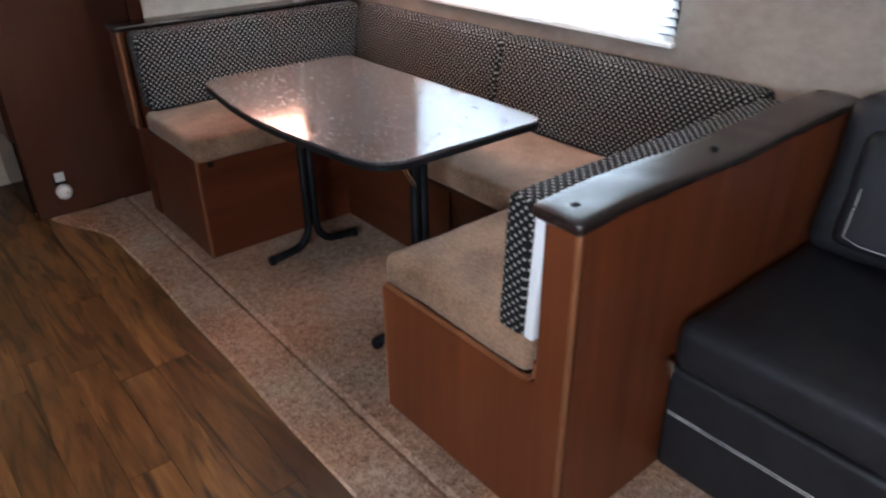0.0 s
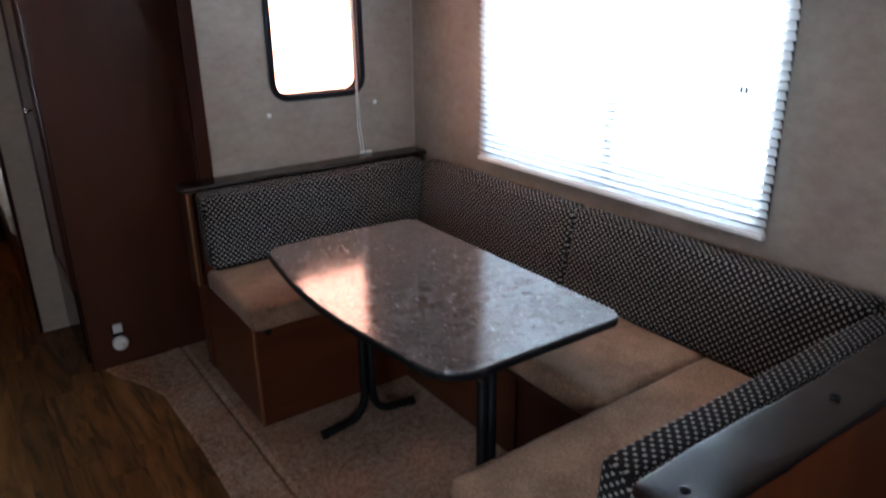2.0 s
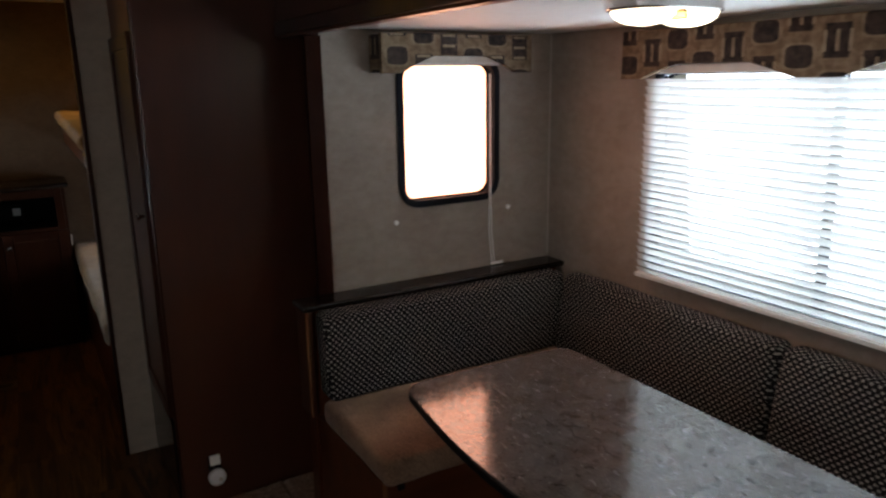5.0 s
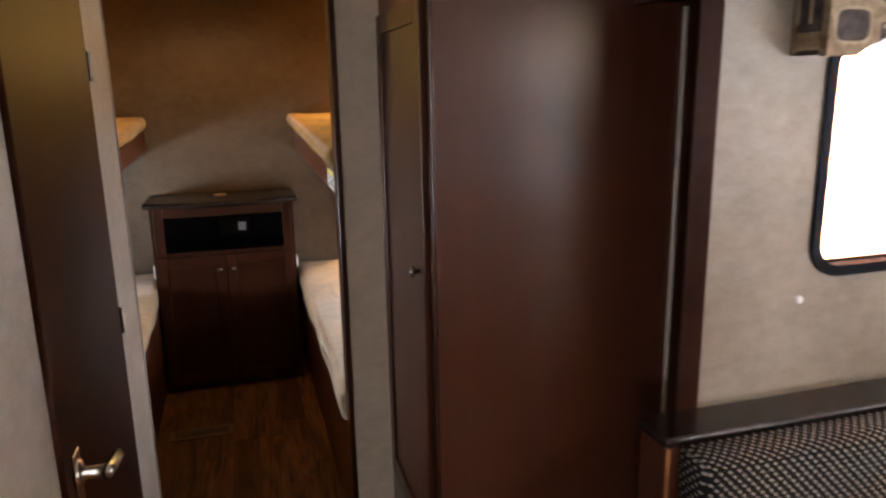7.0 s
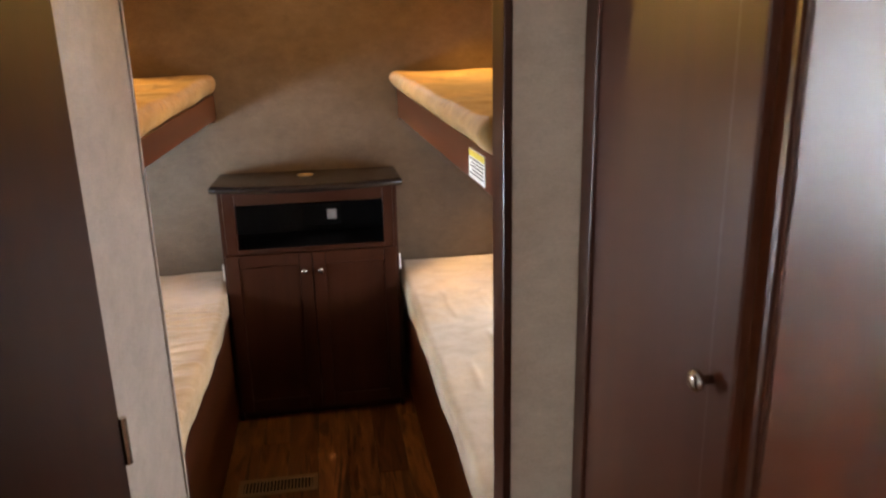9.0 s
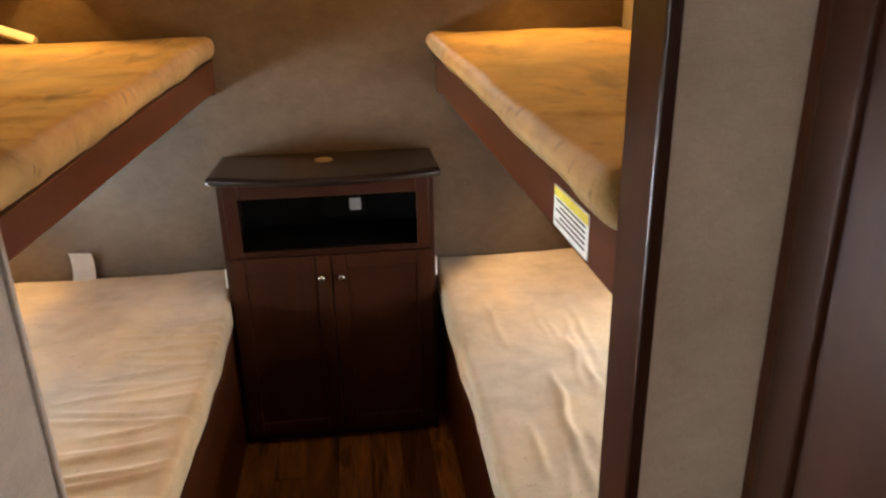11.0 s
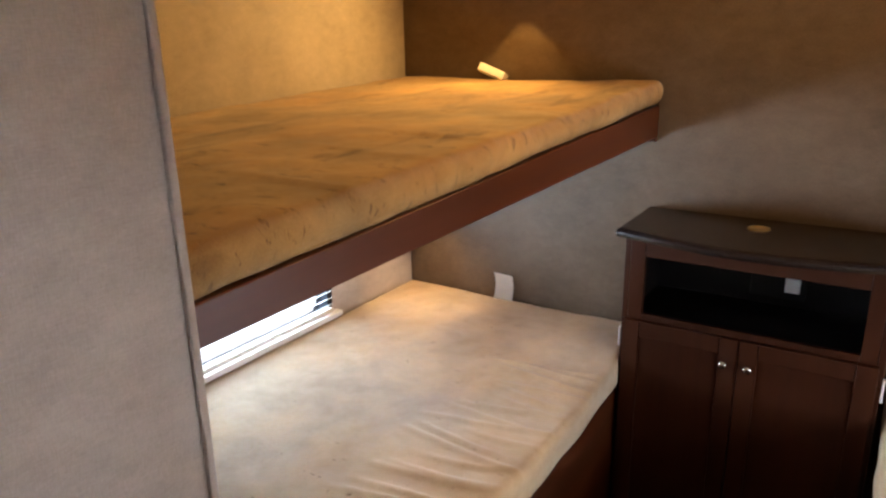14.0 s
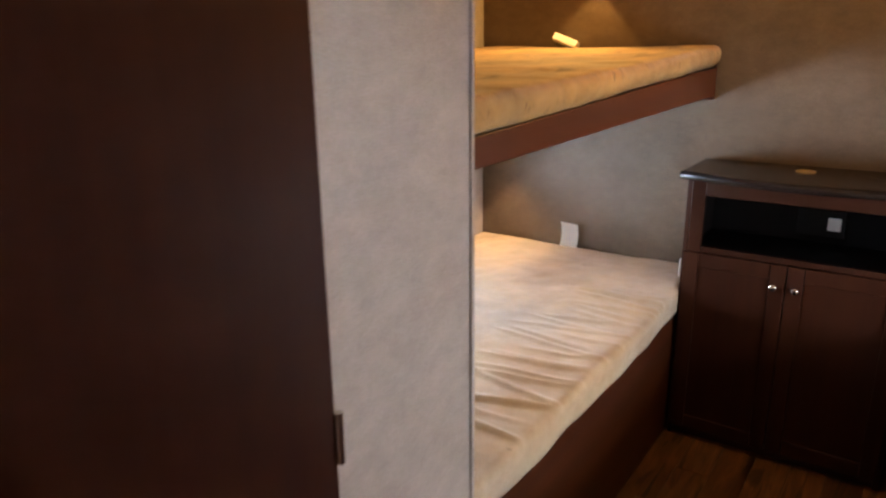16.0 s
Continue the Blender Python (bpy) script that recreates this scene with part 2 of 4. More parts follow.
def valance_mat(name, across):
    """Tan print: dark blocks with pale stripes beside ovals and hatched marks."""
    n = Nodes(name)
    tc = n.tree.nodes.new("ShaderNodeTexCoord")
    s = n.tree.nodes.new("ShaderNodeSeparateXYZ")
    n.put(s.inputs[0], tc.outputs["Object"])
    u = n.math("DIVIDE", s.outputs[0] if across == "x" else s.outputs[1], 0.112)
    v = n.math("DIVIDE", n.math("ADD", s.outputs[2], n.math("MULTIPLY", n.math("FLOOR", u), 0.041)), 0.118)
    fu, fv = n.math("FRACT", u), n.math("FRACT", v)
    odd = n.math("MODULO", n.math("ADD", n.math("FLOOR", u), n.math("FLOOR", v)), 2.0)
    odd = n.math("GREATER_THAN", n.math("ABSOLUTE", odd), 0.5)
    du, dv = n.math("ABSOLUTE", n.math("SUBTRACT", fu, 0.5)), n.math("ABSOLUTE", n.math("SUBTRACT", fv, 0.5))
    block = n.math("MULTIPLY", n.math("LESS_THAN", du, 0.33), n.math("LESS_THAN", dv, 0.40))
    stripe = n.math("MULTIPLY", n.math("LESS_THAN", du if across == "x" else dv, 0.25), n.math("LESS_THAN", n.math("ABSOLUTE", n.math("SUBTRACT", n.math("FRACT", n.math("MULTIPLY", fv if across == "x" else fu, 3.0)), 0.5)), 0.13))
    oval = n.math("ADD", n.math("POWER", n.math("DIVIDE", du, 0.46), 4.0), n.math("POWER", n.math("DIVIDE", dv, 0.33), 4.0))
    ring = n.math("LESS_THAN", n.math("ABSOLUTE", n.math("SUBTRACT", oval, 0.8)), 0.28)
    core = n.math("LESS_THAN", oval, 0.5)
    mottle = n.noise(n.coords(), 38, 4, 0.6)
    fine = n.noise(n.coords(), 420, 2, 0.6)
    tan = n.ramp(mottle, (0.35, (0.115, 0.075, 0.044)), (0.65, (0.215, 0.152, 0.096)))
    dark = n.ramp(mottle, (0.35, (0.018, 0.014, 0.014)), (0.65, (0.055, 0.038, 0.030)))
    pale = n.ramp(mottle, (0.35, (0.20, 0.148, 0.096)), (0.65, (0.31, 0.24, 0.162)))
    a = n.mix(stripe, n.mix(block, tan, dark), pale)
    b = n.mix(core, n.mix(n.math("MULTIPLY", ring, 0.45), tan, pale), dark)
    n.bump(fine, 0.4, 0.001)
    return n.set(n.mix(odd, b, a), 0.9, spec=0.2)


def leather(name, color, gloss=0.34, rough=0.42):
    n = Nodes(name)
    v = n.coords()
    vor = n.tree.nodes.new("ShaderNodeTexVoronoi")
    n.put(vor.inputs["Vector"], v)
    vor.inputs["Scale"].default_value = 420
    wrinkle = n.noise(v, 14, 5, 0.6, 0.6)
    n.bump(n.math("ADD", n.math("MULTIPLY", vor.outputs["Distance"], 0.4), wrinkle), 0.25, 0.002)
    col = n.ramp(wrinkle, (0.3, tuple(c * 0.8 for c in color)), (0.7, tuple(c * 1.3 for c in color)))
    return n.set(col, rough, spec=gloss)


def slat_mat():
    n = Nodes("blind_slat")
    n.set((0.82, 0.82, 0.80), 0.45)
    tr = n.tree.nodes.new("ShaderNodeBsdfTranslucent")
    tr.inputs[0].default_value = (0.85, 0.86, 0.85, 1)
    mx = n.tree.nodes.new("ShaderNodeMixShader")
    mx.inputs[0].default_value = 0.35
    out = n.tree.nodes["Material Output"]
    n.put(mx.inputs[1], n.bsdf.outputs[0])
    n.put(mx.inputs[2], tr.outputs[0])
    n.put(out.inputs[0], mx.outputs[0])
    return n.mat


def glass_mat():
    n = Nodes("window_glass")
    n.set((1, 1, 1), 0.02)
    n.bsdf.inputs["Transmission Weight"].default_value = 1.0
    n.bsdf.inputs["IOR"].default_value = 1.45
    return n.mat


def glow_mat(name, color, strength):
    n = Nodes(name)
    n.set((0.9, 0.88, 0.82), 0.3)
    n.bsdf.inputs["Emission Color"].default_value = (*color, 1)
    n.bsdf.inputs["Emission Strength"].default_value = strength
    return n.mat


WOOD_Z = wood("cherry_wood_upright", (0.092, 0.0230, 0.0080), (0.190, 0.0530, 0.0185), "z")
# Bench boxes: the table's shade is put into a darker cherry tone.
WOOD_X_SHADED = wood("cherry_wood_shaded_along_x", (0.062, 0.0145, 0.0052), (0.130, 0.0335, 0.0120), "x")
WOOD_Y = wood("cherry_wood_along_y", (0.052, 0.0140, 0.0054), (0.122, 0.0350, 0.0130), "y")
WOOD_DARK = wood("dark_stained_wood", (0.020, 0.0060, 0.0030), (0.058, 0.0175, 0.0075), "x", 0.3)
WOOD_DARK_Z = wood("dark_stained_wood_upright", (0.020, 0.0060, 0.0030), (0.058, 0.0175, 0.0075), "z", 0.3)
WOOD_CLOSET = wood("closet_cherry_laminate", (0.050, 0.0128, 0.0056), (0.080, 0.0214, 0.0090), "z", 0.31, 1.0, 0.9)
# Media cabinet: low light on it is put into a darkened cherry.
WOOD_CAB_DIM = wood("cherry_dimmed_upright", (0.019, 0.0052, 0.0024), (0.044, 0.0126, 0.0050), "z", 0.38, 1.0, 0.14)
WOOD_CAB_DIM_X = wood("cherry_dimmed_along_x", (0.019, 0.0052, 0.0024), (0.044, 0.0126, 0.0050), "x", 0.36, 1.0, 0.22)
WOOD_FRONT = wood("closet_door_cherry", (0.044, 0.0120, 0.0052), (0.080, 0.0230, 0.0094), "z", 0.36, 1.0, 0.3)
WOOD_DOOR = wood("satin_dark_wood", (0.024, 0.0058, 0.0022), (0.042, 0.0108, 0.0040), "z", 0.48, 1.0, 0.08)
WOOD_MATT = wood("matt_cherry_edge", (0.014, 0.0036, 0.0018), (0.030, 0.0085, 0.0038), "z", 0.65, 1.0, 0.06)
WOOD_TRIM = wood("honey_edge_trim", (0.135, 0.048, 0.019), (0.28, 0.112, 0.047), "z", 0.3)
ESPRESSO = wood("espresso_laminate", (0.007, 0.0045, 0.004), (0.019, 0.0115, 0.0095), "x", 0.2, 1.0, 0.45)
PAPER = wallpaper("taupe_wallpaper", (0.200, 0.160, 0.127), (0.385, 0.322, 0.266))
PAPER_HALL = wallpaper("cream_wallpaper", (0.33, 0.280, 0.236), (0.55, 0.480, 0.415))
# Stub wall only: warm hall light is put into this paper's colour.
PAPER_WARM_LIT = wallpaper("warm_lit_wallpaper", (0.45, 0.350, 0.258), (0.70, 0.575, 0.445))
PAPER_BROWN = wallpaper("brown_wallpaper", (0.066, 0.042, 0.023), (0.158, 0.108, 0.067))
CEIL = plain("ceiling_panel", (0.74, 0.73, 0.70), 0.6, vary=0.05)
SEAT_CLOTH = cloth_plain("taupe_seat_cloth", (0.160, 0.089, 0.050), (0.375, 0.228, 0.138), 130)
DOTS_X = cloth_dots("dotted_cloth_along_x", "x")
DOTS_Y = cloth_dots("dotted_cloth_along_y", "y")
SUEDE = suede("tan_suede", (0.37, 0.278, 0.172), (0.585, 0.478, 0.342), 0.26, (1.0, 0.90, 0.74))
# Upper covers: real stains, over a golden base that holds the warm lamplight.
SUEDE_LAMPLIT_STAINED = suede("stained_lamplit_suede", (0.235, 0.132, 0.040), (0.51, 0.325, 0.125), 0.32, (1.0, 0.88, 0.66), 0.7)
GRANITE = granite()
CARPET = carpet_mat()
PLANK = floor_planks()
VALANCE_X = valance_mat("valance_print_along_x", "x")
VALANCE_Y = valance_mat("valance_print_along_y", "y")
LEATHER = leather("black_leather", (0.015, 0.015, 0.0175), 0.40)
CAP = leather("dark_brown_vinyl", (0.020, 0.012, 0.010), 0.8, 0.27)
BLACK = plain("black_enamel", (0.010, 0.010, 0.011), 0.5, spec=0.15)
SEAL = plain("rubber_seal", (0.005, 0.006, 0.008), 0.9, spec=0.1)
BLACK_FRAME = plain("black_window_frame", (0.008, 0.010, 0.015), 0.7, spec=0.15)
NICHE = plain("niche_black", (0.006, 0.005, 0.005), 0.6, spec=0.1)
STITCH = plain("pale_thread", (0.55, 0.53, 0.50), 0.8)
FOAM = plain("white_foam", (0.82, 0.82, 0.80), 0.8, vary=0.04)
WHITE = plain("white_plastic", (0.86, 0.85, 0.83), 0.35, vary=0.04)
IVORY = plain("ivory_strip", (0.68, 0.63, 0.54), 0.5)
GROUT = plain("floor_joint", (0.030, 0.017, 0.009), 0.8)
CHROME = plain("brushed_nickel", (0.62, 0.60, 0.57), 0.22, 1.0, 0.06)
BRONZE = plain("vent_bronze", (0.22, 0.15, 0.085), 0.4, 0.3)
SLAT = slat_mat()
GLASS = glass_mat()
DOME = glow_mat("frosted_dome", (1.0, 0.80, 0.55), 14.0)
YELLOW = plain("label_yellow", (0.75, 0.62, 0.05), 0.5)
PAPER_WHITE = plain("label_white", (0.88, 0.88, 0.86), 0.5, vary=0.04)
INK = plain("label_ink", (0.05, 0.05, 0.05), 0.6)
GROUND = plain("gravel_ground", (0.38, 0.36, 0.32), 0.95, vary=0.3, scale=3)
OUTER = plain("outer_skin", (0.70, 0.70, 0.68), 0.4, vary=0.04)
BRASS = plain("brass_ring", (0.60, 0.42, 0.18), 0.3, 1.0)

# ---------------------------------------------------------------- mesh helpers
ORIGIN = {}


def thing(name, base, label, category, group="", kind=""):
    ob = new(name)
    ob.location = base
    ORIGIN[ob.name] = Vector(base)
    return tagged(ob, label, category, group, kind)


def mesh_from(name, bm, material, smooth=False):
    me = bpy.data.meshes.new(name)
    bm.to_mesh(me)
    bm.free()
    me.materials.append(material)
    if smooth:
        for p in me.polygons:
            p.use_smooth = True
    return me


def part(name, bm, material, parent=None, label="", smooth=False):
    """One mesh object; its bmesh is given in the world's metres."""
    base = ORIGIN.get(parent.name, Vector()) if parent else Vector()
    bmesh.ops.translate(bm, verts=bm.verts, vec=-base)
    ob = new(name, mesh_from(name, bm, material, smooth))
    if parent:
        ob.parent = parent
    ORIGIN[ob.name] = base
    return tagged(ob, label) if label else ob


def box(x0, x1, y0, y1, z0, z1, bevel=0.0, seg=2, bm=None):
    own = bmesh.new()
    bmesh.ops.create_cube(own, size=1.0)
    for v in own.verts:
        v.co = Vector((x0 + (v.co.x + 0.5) * (x1 - x0), y0 + (v.co.y + 0.5) * (y1 - y0), z0 + (v.co.z + 0.5) * (z1 - z0)))
    if bevel:
        bmesh.ops.bevel(own, geom=own.edges[:], offset=bevel, segments=seg, affect="EDGES", profile=0.5)
    return merge(bm, own)


def merge(bm, own):
    if bm is None:
        return own
    me = bpy.data.meshes.new("tmp")
    own.to_mesh(me)
    own.free()
    bm.from_mesh(me)
    bpy.data.meshes.remove(me)
    return bm


def prism(points, axis, a, b, bevel=0.0, bm=None):
    """A flat outline pushed along an axis from a to b. Outline pairs: (y,z) for x, (x,z) for y, (x,y) for z."""
    own = bmesh.new()

    def place(p, h):
        return {"x": (h, p[0], p[1]), "y": (p[0], h, p[1]), "z": (p[0], p[1], h)}[axis]

    lo = [own.verts.new(place(p, a)) for p in points]
    hi = [own.verts.new(place(p, b)) for p in points]
    n = len(points)
    own.faces.new(lo)
    own.faces.new(hi[::-1])
    for i in range(n):
        own.faces.new((lo[i], hi[i], hi[(i + 1) % n], lo[(i + 1) % n]))
    bmesh.ops.recalc_face_normals(own, faces=own.faces)
    if bevel:
        rim = [e for e in own.edges if (e.verts[0] in lo) == (e.verts[1] in lo)]
        bmesh.ops.bevel(own, geom=rim, offset=bevel, segments=2, affect="EDGES", profile=0.5)
    return merge(bm, own)


def tube(points, radius, sides=10, bm=None):
    own = bmesh.new()
    pts = [Vector(p) for p in points]
    rings = []
    side = None
    for i, p in enumerate(pts):
        d = (pts[min(i + 1, len(pts) - 1)] - pts[max(i - 1, 0)]).normalized()
        if side is None:
            side = d.orthogonal().normalized()
        side = (side - d * side.dot(d)).normalized()
        up = d.cross(side)
        rings.append([own.verts.new(p + radius * (math.cos(2 * math.pi * k / sides) * side + math.sin(2 * math.pi * k / sides) * up)) for k in range(sides)])
    for r0, r1 in zip(rings, rings[1:]):
        for k in range(sides):
            own.faces.new((r0[k], r0[(k + 1) % sides], r1[(k + 1) % sides], r1[k]))
    own.faces.new(rings[0][::-1])
    own.faces.new(rings[-1])
    bmesh.ops.recalc_face_normals(own, faces=own.faces)
    return merge(bm, own)


def turned(profile, centre, axis="z", sides=24, bm=None):
    """A solid of revolution; profile pairs (radius, height along the axis)."""
    own = bmesh.new()
    rings = []
    for r, h in profile:
        ring = []
        for k in range(sides):
            a = 2 * math.pi * k / sides
            c, s = r * math.cos(a), r * math.sin(a)
            off = {"z": (c, s, h), "y": (c, h, s), "x": (h, c, s)}[axis]
            ring.append(own.verts.new(Vector(centre) + Vector(off)))
        rings.append(ring)
    for r0, r1 in zip(rings, rings[1:]):
        for k in range(sides):
            own.faces.new((r0[k], r0[(k + 1) % sides], r1[(k + 1) % sides], r1[k]))
    own.faces.new(rings[0][::-1])
    own.faces.new(rings[-1])
    bmesh.ops.recalc_face_normals(own, faces=own.faces)
    return merge(bm, own)


def arc(cx, cy, r, a0, a1, n=6):
    return [(cx + r * math.cos(radians(a0 + (a1 - a0) * i / n)), cy + r * math.sin(radians(a0 + (a1 - a0) * i / n))) for i in range(n + 1)]


def rounded(x0, x1, y0, y1, r, n=6):
    r = (r,) * 4 if not isinstance(r, tuple) else r
    return (arc(x1 - r[0], y1 - r[0], r[0], 0, 90, n) + arc(x0 + r[1], y1 - r[1], r[1], 90, 180, n)
            + arc(x0 + r[2], y0 + r[2], r[2], 180, 270, n) + arc(x1 - r[3], y0 + r[3], r[3], 270, 360, n))


def cushion(x0, x1, y0, y1, z0, z1, r, step=0.05, lumps=0.0, shape=None):
    """A soft block: rounded edges, a slight crown and lumps; shape(p) moves each point."""
    lo, hi = Vector((x0, y0, z0)), Vector((x1, y1, z1))

    def ticks(a, b):
        inner = max(1, round((b - a - 2 * r) / step))
        ends = [0, 0.3, 0.65]
        return [a + r * e for e in ends] + [a + r + (b - a - 2 * r) * i / inner for i in range(inner + 1)] + [b - r * e for e in ends[::-1]]

    tick = [ticks(lo[i], hi[i]) for i in range(3)]
    own = bmesh.new()
    for ax in range(3):
        u, w = (ax + 1) % 3, (ax + 2) % 3
        for end in (lo[ax], hi[ax]):
            grid = []
            for a in tick[u]:
                row = []
                for b in tick[w]:
                    p = Vector((0, 0, 0))
                    p[ax], p[u], p[w] = end, a, b
                    core = Vector([min(max(p[i], lo[i] + r), hi[i] - r) for i in range(3)])
                    d = p - core
                    p = core + d.normalized() * r
                    row.append(own.verts.new(p))
                grid.append(row)
            for i in range(len(grid) - 1):
                for j in range(len(grid[0]) - 1):
                    own.faces.new((grid[i][j], grid[i + 1][j], grid[i + 1][j + 1], grid[i][j + 1]))
    bmesh.ops.remove_doubles(own, verts=own.verts, dist=1e-5)
    bmesh.ops.recalc_face_normals(own, faces=own.faces)
    own.normal_update()
    moves = []
    for v in own.verts:
        m = Vector()
        if lumps:
            m += v.normal * lumps * (noise.noise(v.co * 6.0) + 0.5 * noise.noise(v.co * 17.0))
        if shape:
            m += shape(v.co)
        moves.append(m)
    for v, m in zip(own.verts, moves):
        v.co += m
    return own


def structure(name, bm, material, label, category, smooth=False):
    return tagged(part(name, bm, material, None, "", smooth), label, category, kind="structure")


# ---------------------------------------------------------------- setting
FZ = -0.012      # vinyl floor
SX = 2.225       # window wall of the slide-out
EY = 3.40        # end wall of the slide-out
LX = -1.475      # outer wall of the bunk room
BY = 6.31        # back wall
HALL = -0.222    # wall with the bathroom door
RX = 1.15        # outer wall beside the slide-out
SOUTH = -2.2
TOP = 2.20       # main ceiling
STOP = 1.868     # slide-out ceiling

floor = structure("floor", box(LX, RX + 0.05, SOUTH, BY, FZ - 0.06, FZ - 0.004), GROUT, "brown wood-look vinyl plank floor", "floor")
slide_floor = structure("slide_floor", box(0.97, SX + 0.05, SOUTH, EY + 0.05, -0.06, -0.022), GROUT, "raised slide-out floor under the carpet", "floor")

# carpet: flat in the slide-out, with a worn fold, then lapping down on to the planks
rows = [(0.765, FZ + 0.003), (0.772, FZ + 0.009), (0.85, -0.004), (0.936, 0.004), (0.948, -0.002), (0.953, -0.005), (0.960, -0.001), (0.972, 0.004), (1.0, 0.001), (1.2, 0.001), (1.7, 0.001), (SX, 0.001)]
loop = rows + [(x, z - 0.007) for x, z in rows[::-1]]
# near the closet the edge of the carpet slants out across the planks
carpet_bm = bmesh.new()
rings = []
for k in range(61):
    y = SOUTH + (3.60 - SOUTH) * k / 60
    wave = 0.012 * noise.noise((y * 1.7, 3, 0))
    rings.append([carpet_bm.verts.new((x + (wave - 0.17 * min(1.0, max(0.0, (y - 3.25) / 0.32)) if x < 0.78 else 0), y, z)) for x, z in loop])
for c0, c1 in zip(rings, rings[1:]):
    for k in range(len(loop)):
        n2 = (k + 1) % len(loop)
        carpet_bm.faces.new((c0[k], c0[n2], c1[n2], c1[k]))
carpet_bm.faces.new(rings[0])
carpet_bm.faces.new(rings[-1][::-1])
bmesh.ops.recalc_face_normals(carpet_bm, faces=carpet_bm.faces)
structure("carpet", carpet_bm, CARPET, "worn beige speckled carpet in the slide-out", "carpet")

# outer walls with their window openings


def wall_with_hole(axis, a, b, u0, u1, z0, z1, hole, r=0.0, bm=None):
    """A wall slab normal to axis with one hole (u0,u1,z0,z1) through it."""
    h0, h1, k0, k1 = hole
    for ra, rb, za, zb in ((u0, h0, z0, z1), (h1, u1, z0, z1), (h0, h1, z0, k0), (h0, h1, k1, z1)):
        bm = box(a, b, ra, rb, za, zb, bm=bm) if axis == "x" else box(ra, rb, a, b, za, zb, bm=bm)
    return bm


structure("wall_east", wall_with_hole("x", SX, SX + 0.06, SOUTH, EY + 0.06, -0.06, STOP + 0.06, (1.43, 2.78, 0.94, 1.70)), PAPER, "taupe linen-look papered wall with a wide window", "wall")
WX0, WX1, WZ0, WZ1 = 1.483, 1.914, 1.198, 1.745
structure("wall_slide_end", wall_with_hole("y", EY, EY + 0.06, 1.148, SX, -0.06, STOP + 0.06, (WX0 - 0.002, WX1 + 0.002, WZ0 - 0.002, WZ1 + 0.002)), PAPER, "taupe papered end wall of the slide-out", "wall")
structure("ceiling_slide", box(1.10, SX, SOUTH, EY, STOP, STOP + 0.06), CEIL, "white slide-out ceiling panel", "ceiling")
structure("wall_slide_south", box(RX, SX + 0.06, SOUTH - 0.06, SOUTH, -0.06, STOP), PAPER, "taupe papered wall", "wall")
structure("ceiling", box(LX, RX + 0.06, SOUTH, BY, TOP, TOP + 0.06), CEIL, "white ceiling panel", "ceiling")
structure("wall_south", box(LX, RX + 0.06, SOUTH - 0.06, SOUTH, -0.06, TOP), PAPER, "taupe papered wall", "wall")
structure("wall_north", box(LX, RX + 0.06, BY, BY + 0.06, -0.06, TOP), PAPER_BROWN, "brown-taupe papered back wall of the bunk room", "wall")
structure("wall_kitchen", wall_with_hole("x", LX - 0.06, LX, SOUTH, 2.74, -0.06, TOP, (-1.25, 0.15, 1.06, 1.74)), PAPER, "taupe papered outer wall with a window", "wall")
structure("wall_bath_south", box(LX, HALL, 2.74, 2.79, -0.06, TOP), PAPER, "taupe papered bathroom wall", "wall")
structure("wall_west", wall_with_hole("x", LX - 0.06, LX, 2.74, BY + 0.06, -0.06, TOP, (4.75, 5.74, 0.64, 1.05)), PAPER_HALL, "cream papered outer wall with a low window", "wall")
structure("wall_bunk_east", wall_with_hole("x", RX, RX + 0.06, 3.637, BY, -0.06, TOP, (4.75, 5.74, 0.64, 1.05)), PAPER_HALL, "cream papered outer wall", "wall")
structure("wall_above_slide", box(1.065, 1.10, SOUTH, 3.615, 1.842, TOP), WOOD_Y, "dark cherry fascia above the slide-out opening", "trim")
structure("slide_fascia_lip", box(1.05, 1.064, SOUTH, 3.60, 1.85, 1.90, 0.004), WOOD_DARK, "dark trim lip of the slide-out fascia", "trim")
structure("slide_flange", box(1.082, 1.146, 3.3725, 3.396, 0.003, 1.842, 0.004), WOOD_MATT, "dark cherry flange at the edge of the slide-out", "trim")
structure("slide_wall_edge", box(1.118, 1.147, 3.397, 3.462, 0.002, 1.842, 0.003), WOOD_DOOR, "dark cherry edge of the slide-out wall", "trim")
# Two boards added only to stop daylight leaking through the slide-out gap.
structure("slide_gap_back", box(1.340, 1.365, 3.461, 3.66, -0.06, TOP), WOOD_DOOR, "added dark board keeping daylight out of the slide-out gap", "trim")
structure("slide_gap_lid", box(1.101, 1.339, 3.461, 3.617, 1.85, 1.88), WOOD_DOOR, "added dark board keeping daylight out above the slide-out gap", "trim")
structure("corner_bead", box(2.218, 2.2245, 3.393, 3.3995, 0.884, STOP - 0.002, 0.003), PAPER_HALL, "thin pale bead in the wall corner", "trim")

# hall wall with the bathroom door, short return and the bunk room partition
DY0, DY1 = 3.215, 3.902
structure("wall_hall", wall_with_hole("x", HALL - 0.05, HALL, 2.791, 4.212, -0.06, TOP, (DY0, DY1, -0.06, 1.90)), PAPER_HALL, "pale taupe papered hall wall", "wall")
structure("hall_end_trim", box(HALL - 0.052, HALL + 0.004, 4.2125, 4.222, FZ, TOP - 0.002, 0.002), PAPER_HALL, "thin wrapped edge strip of the hall wall", "trim")
structure("wall_bunk_west", box(LX, HALL - 0.05, 4.17, 4.21, -0.06, TOP), PAPER, "taupe papered partition", "wall")
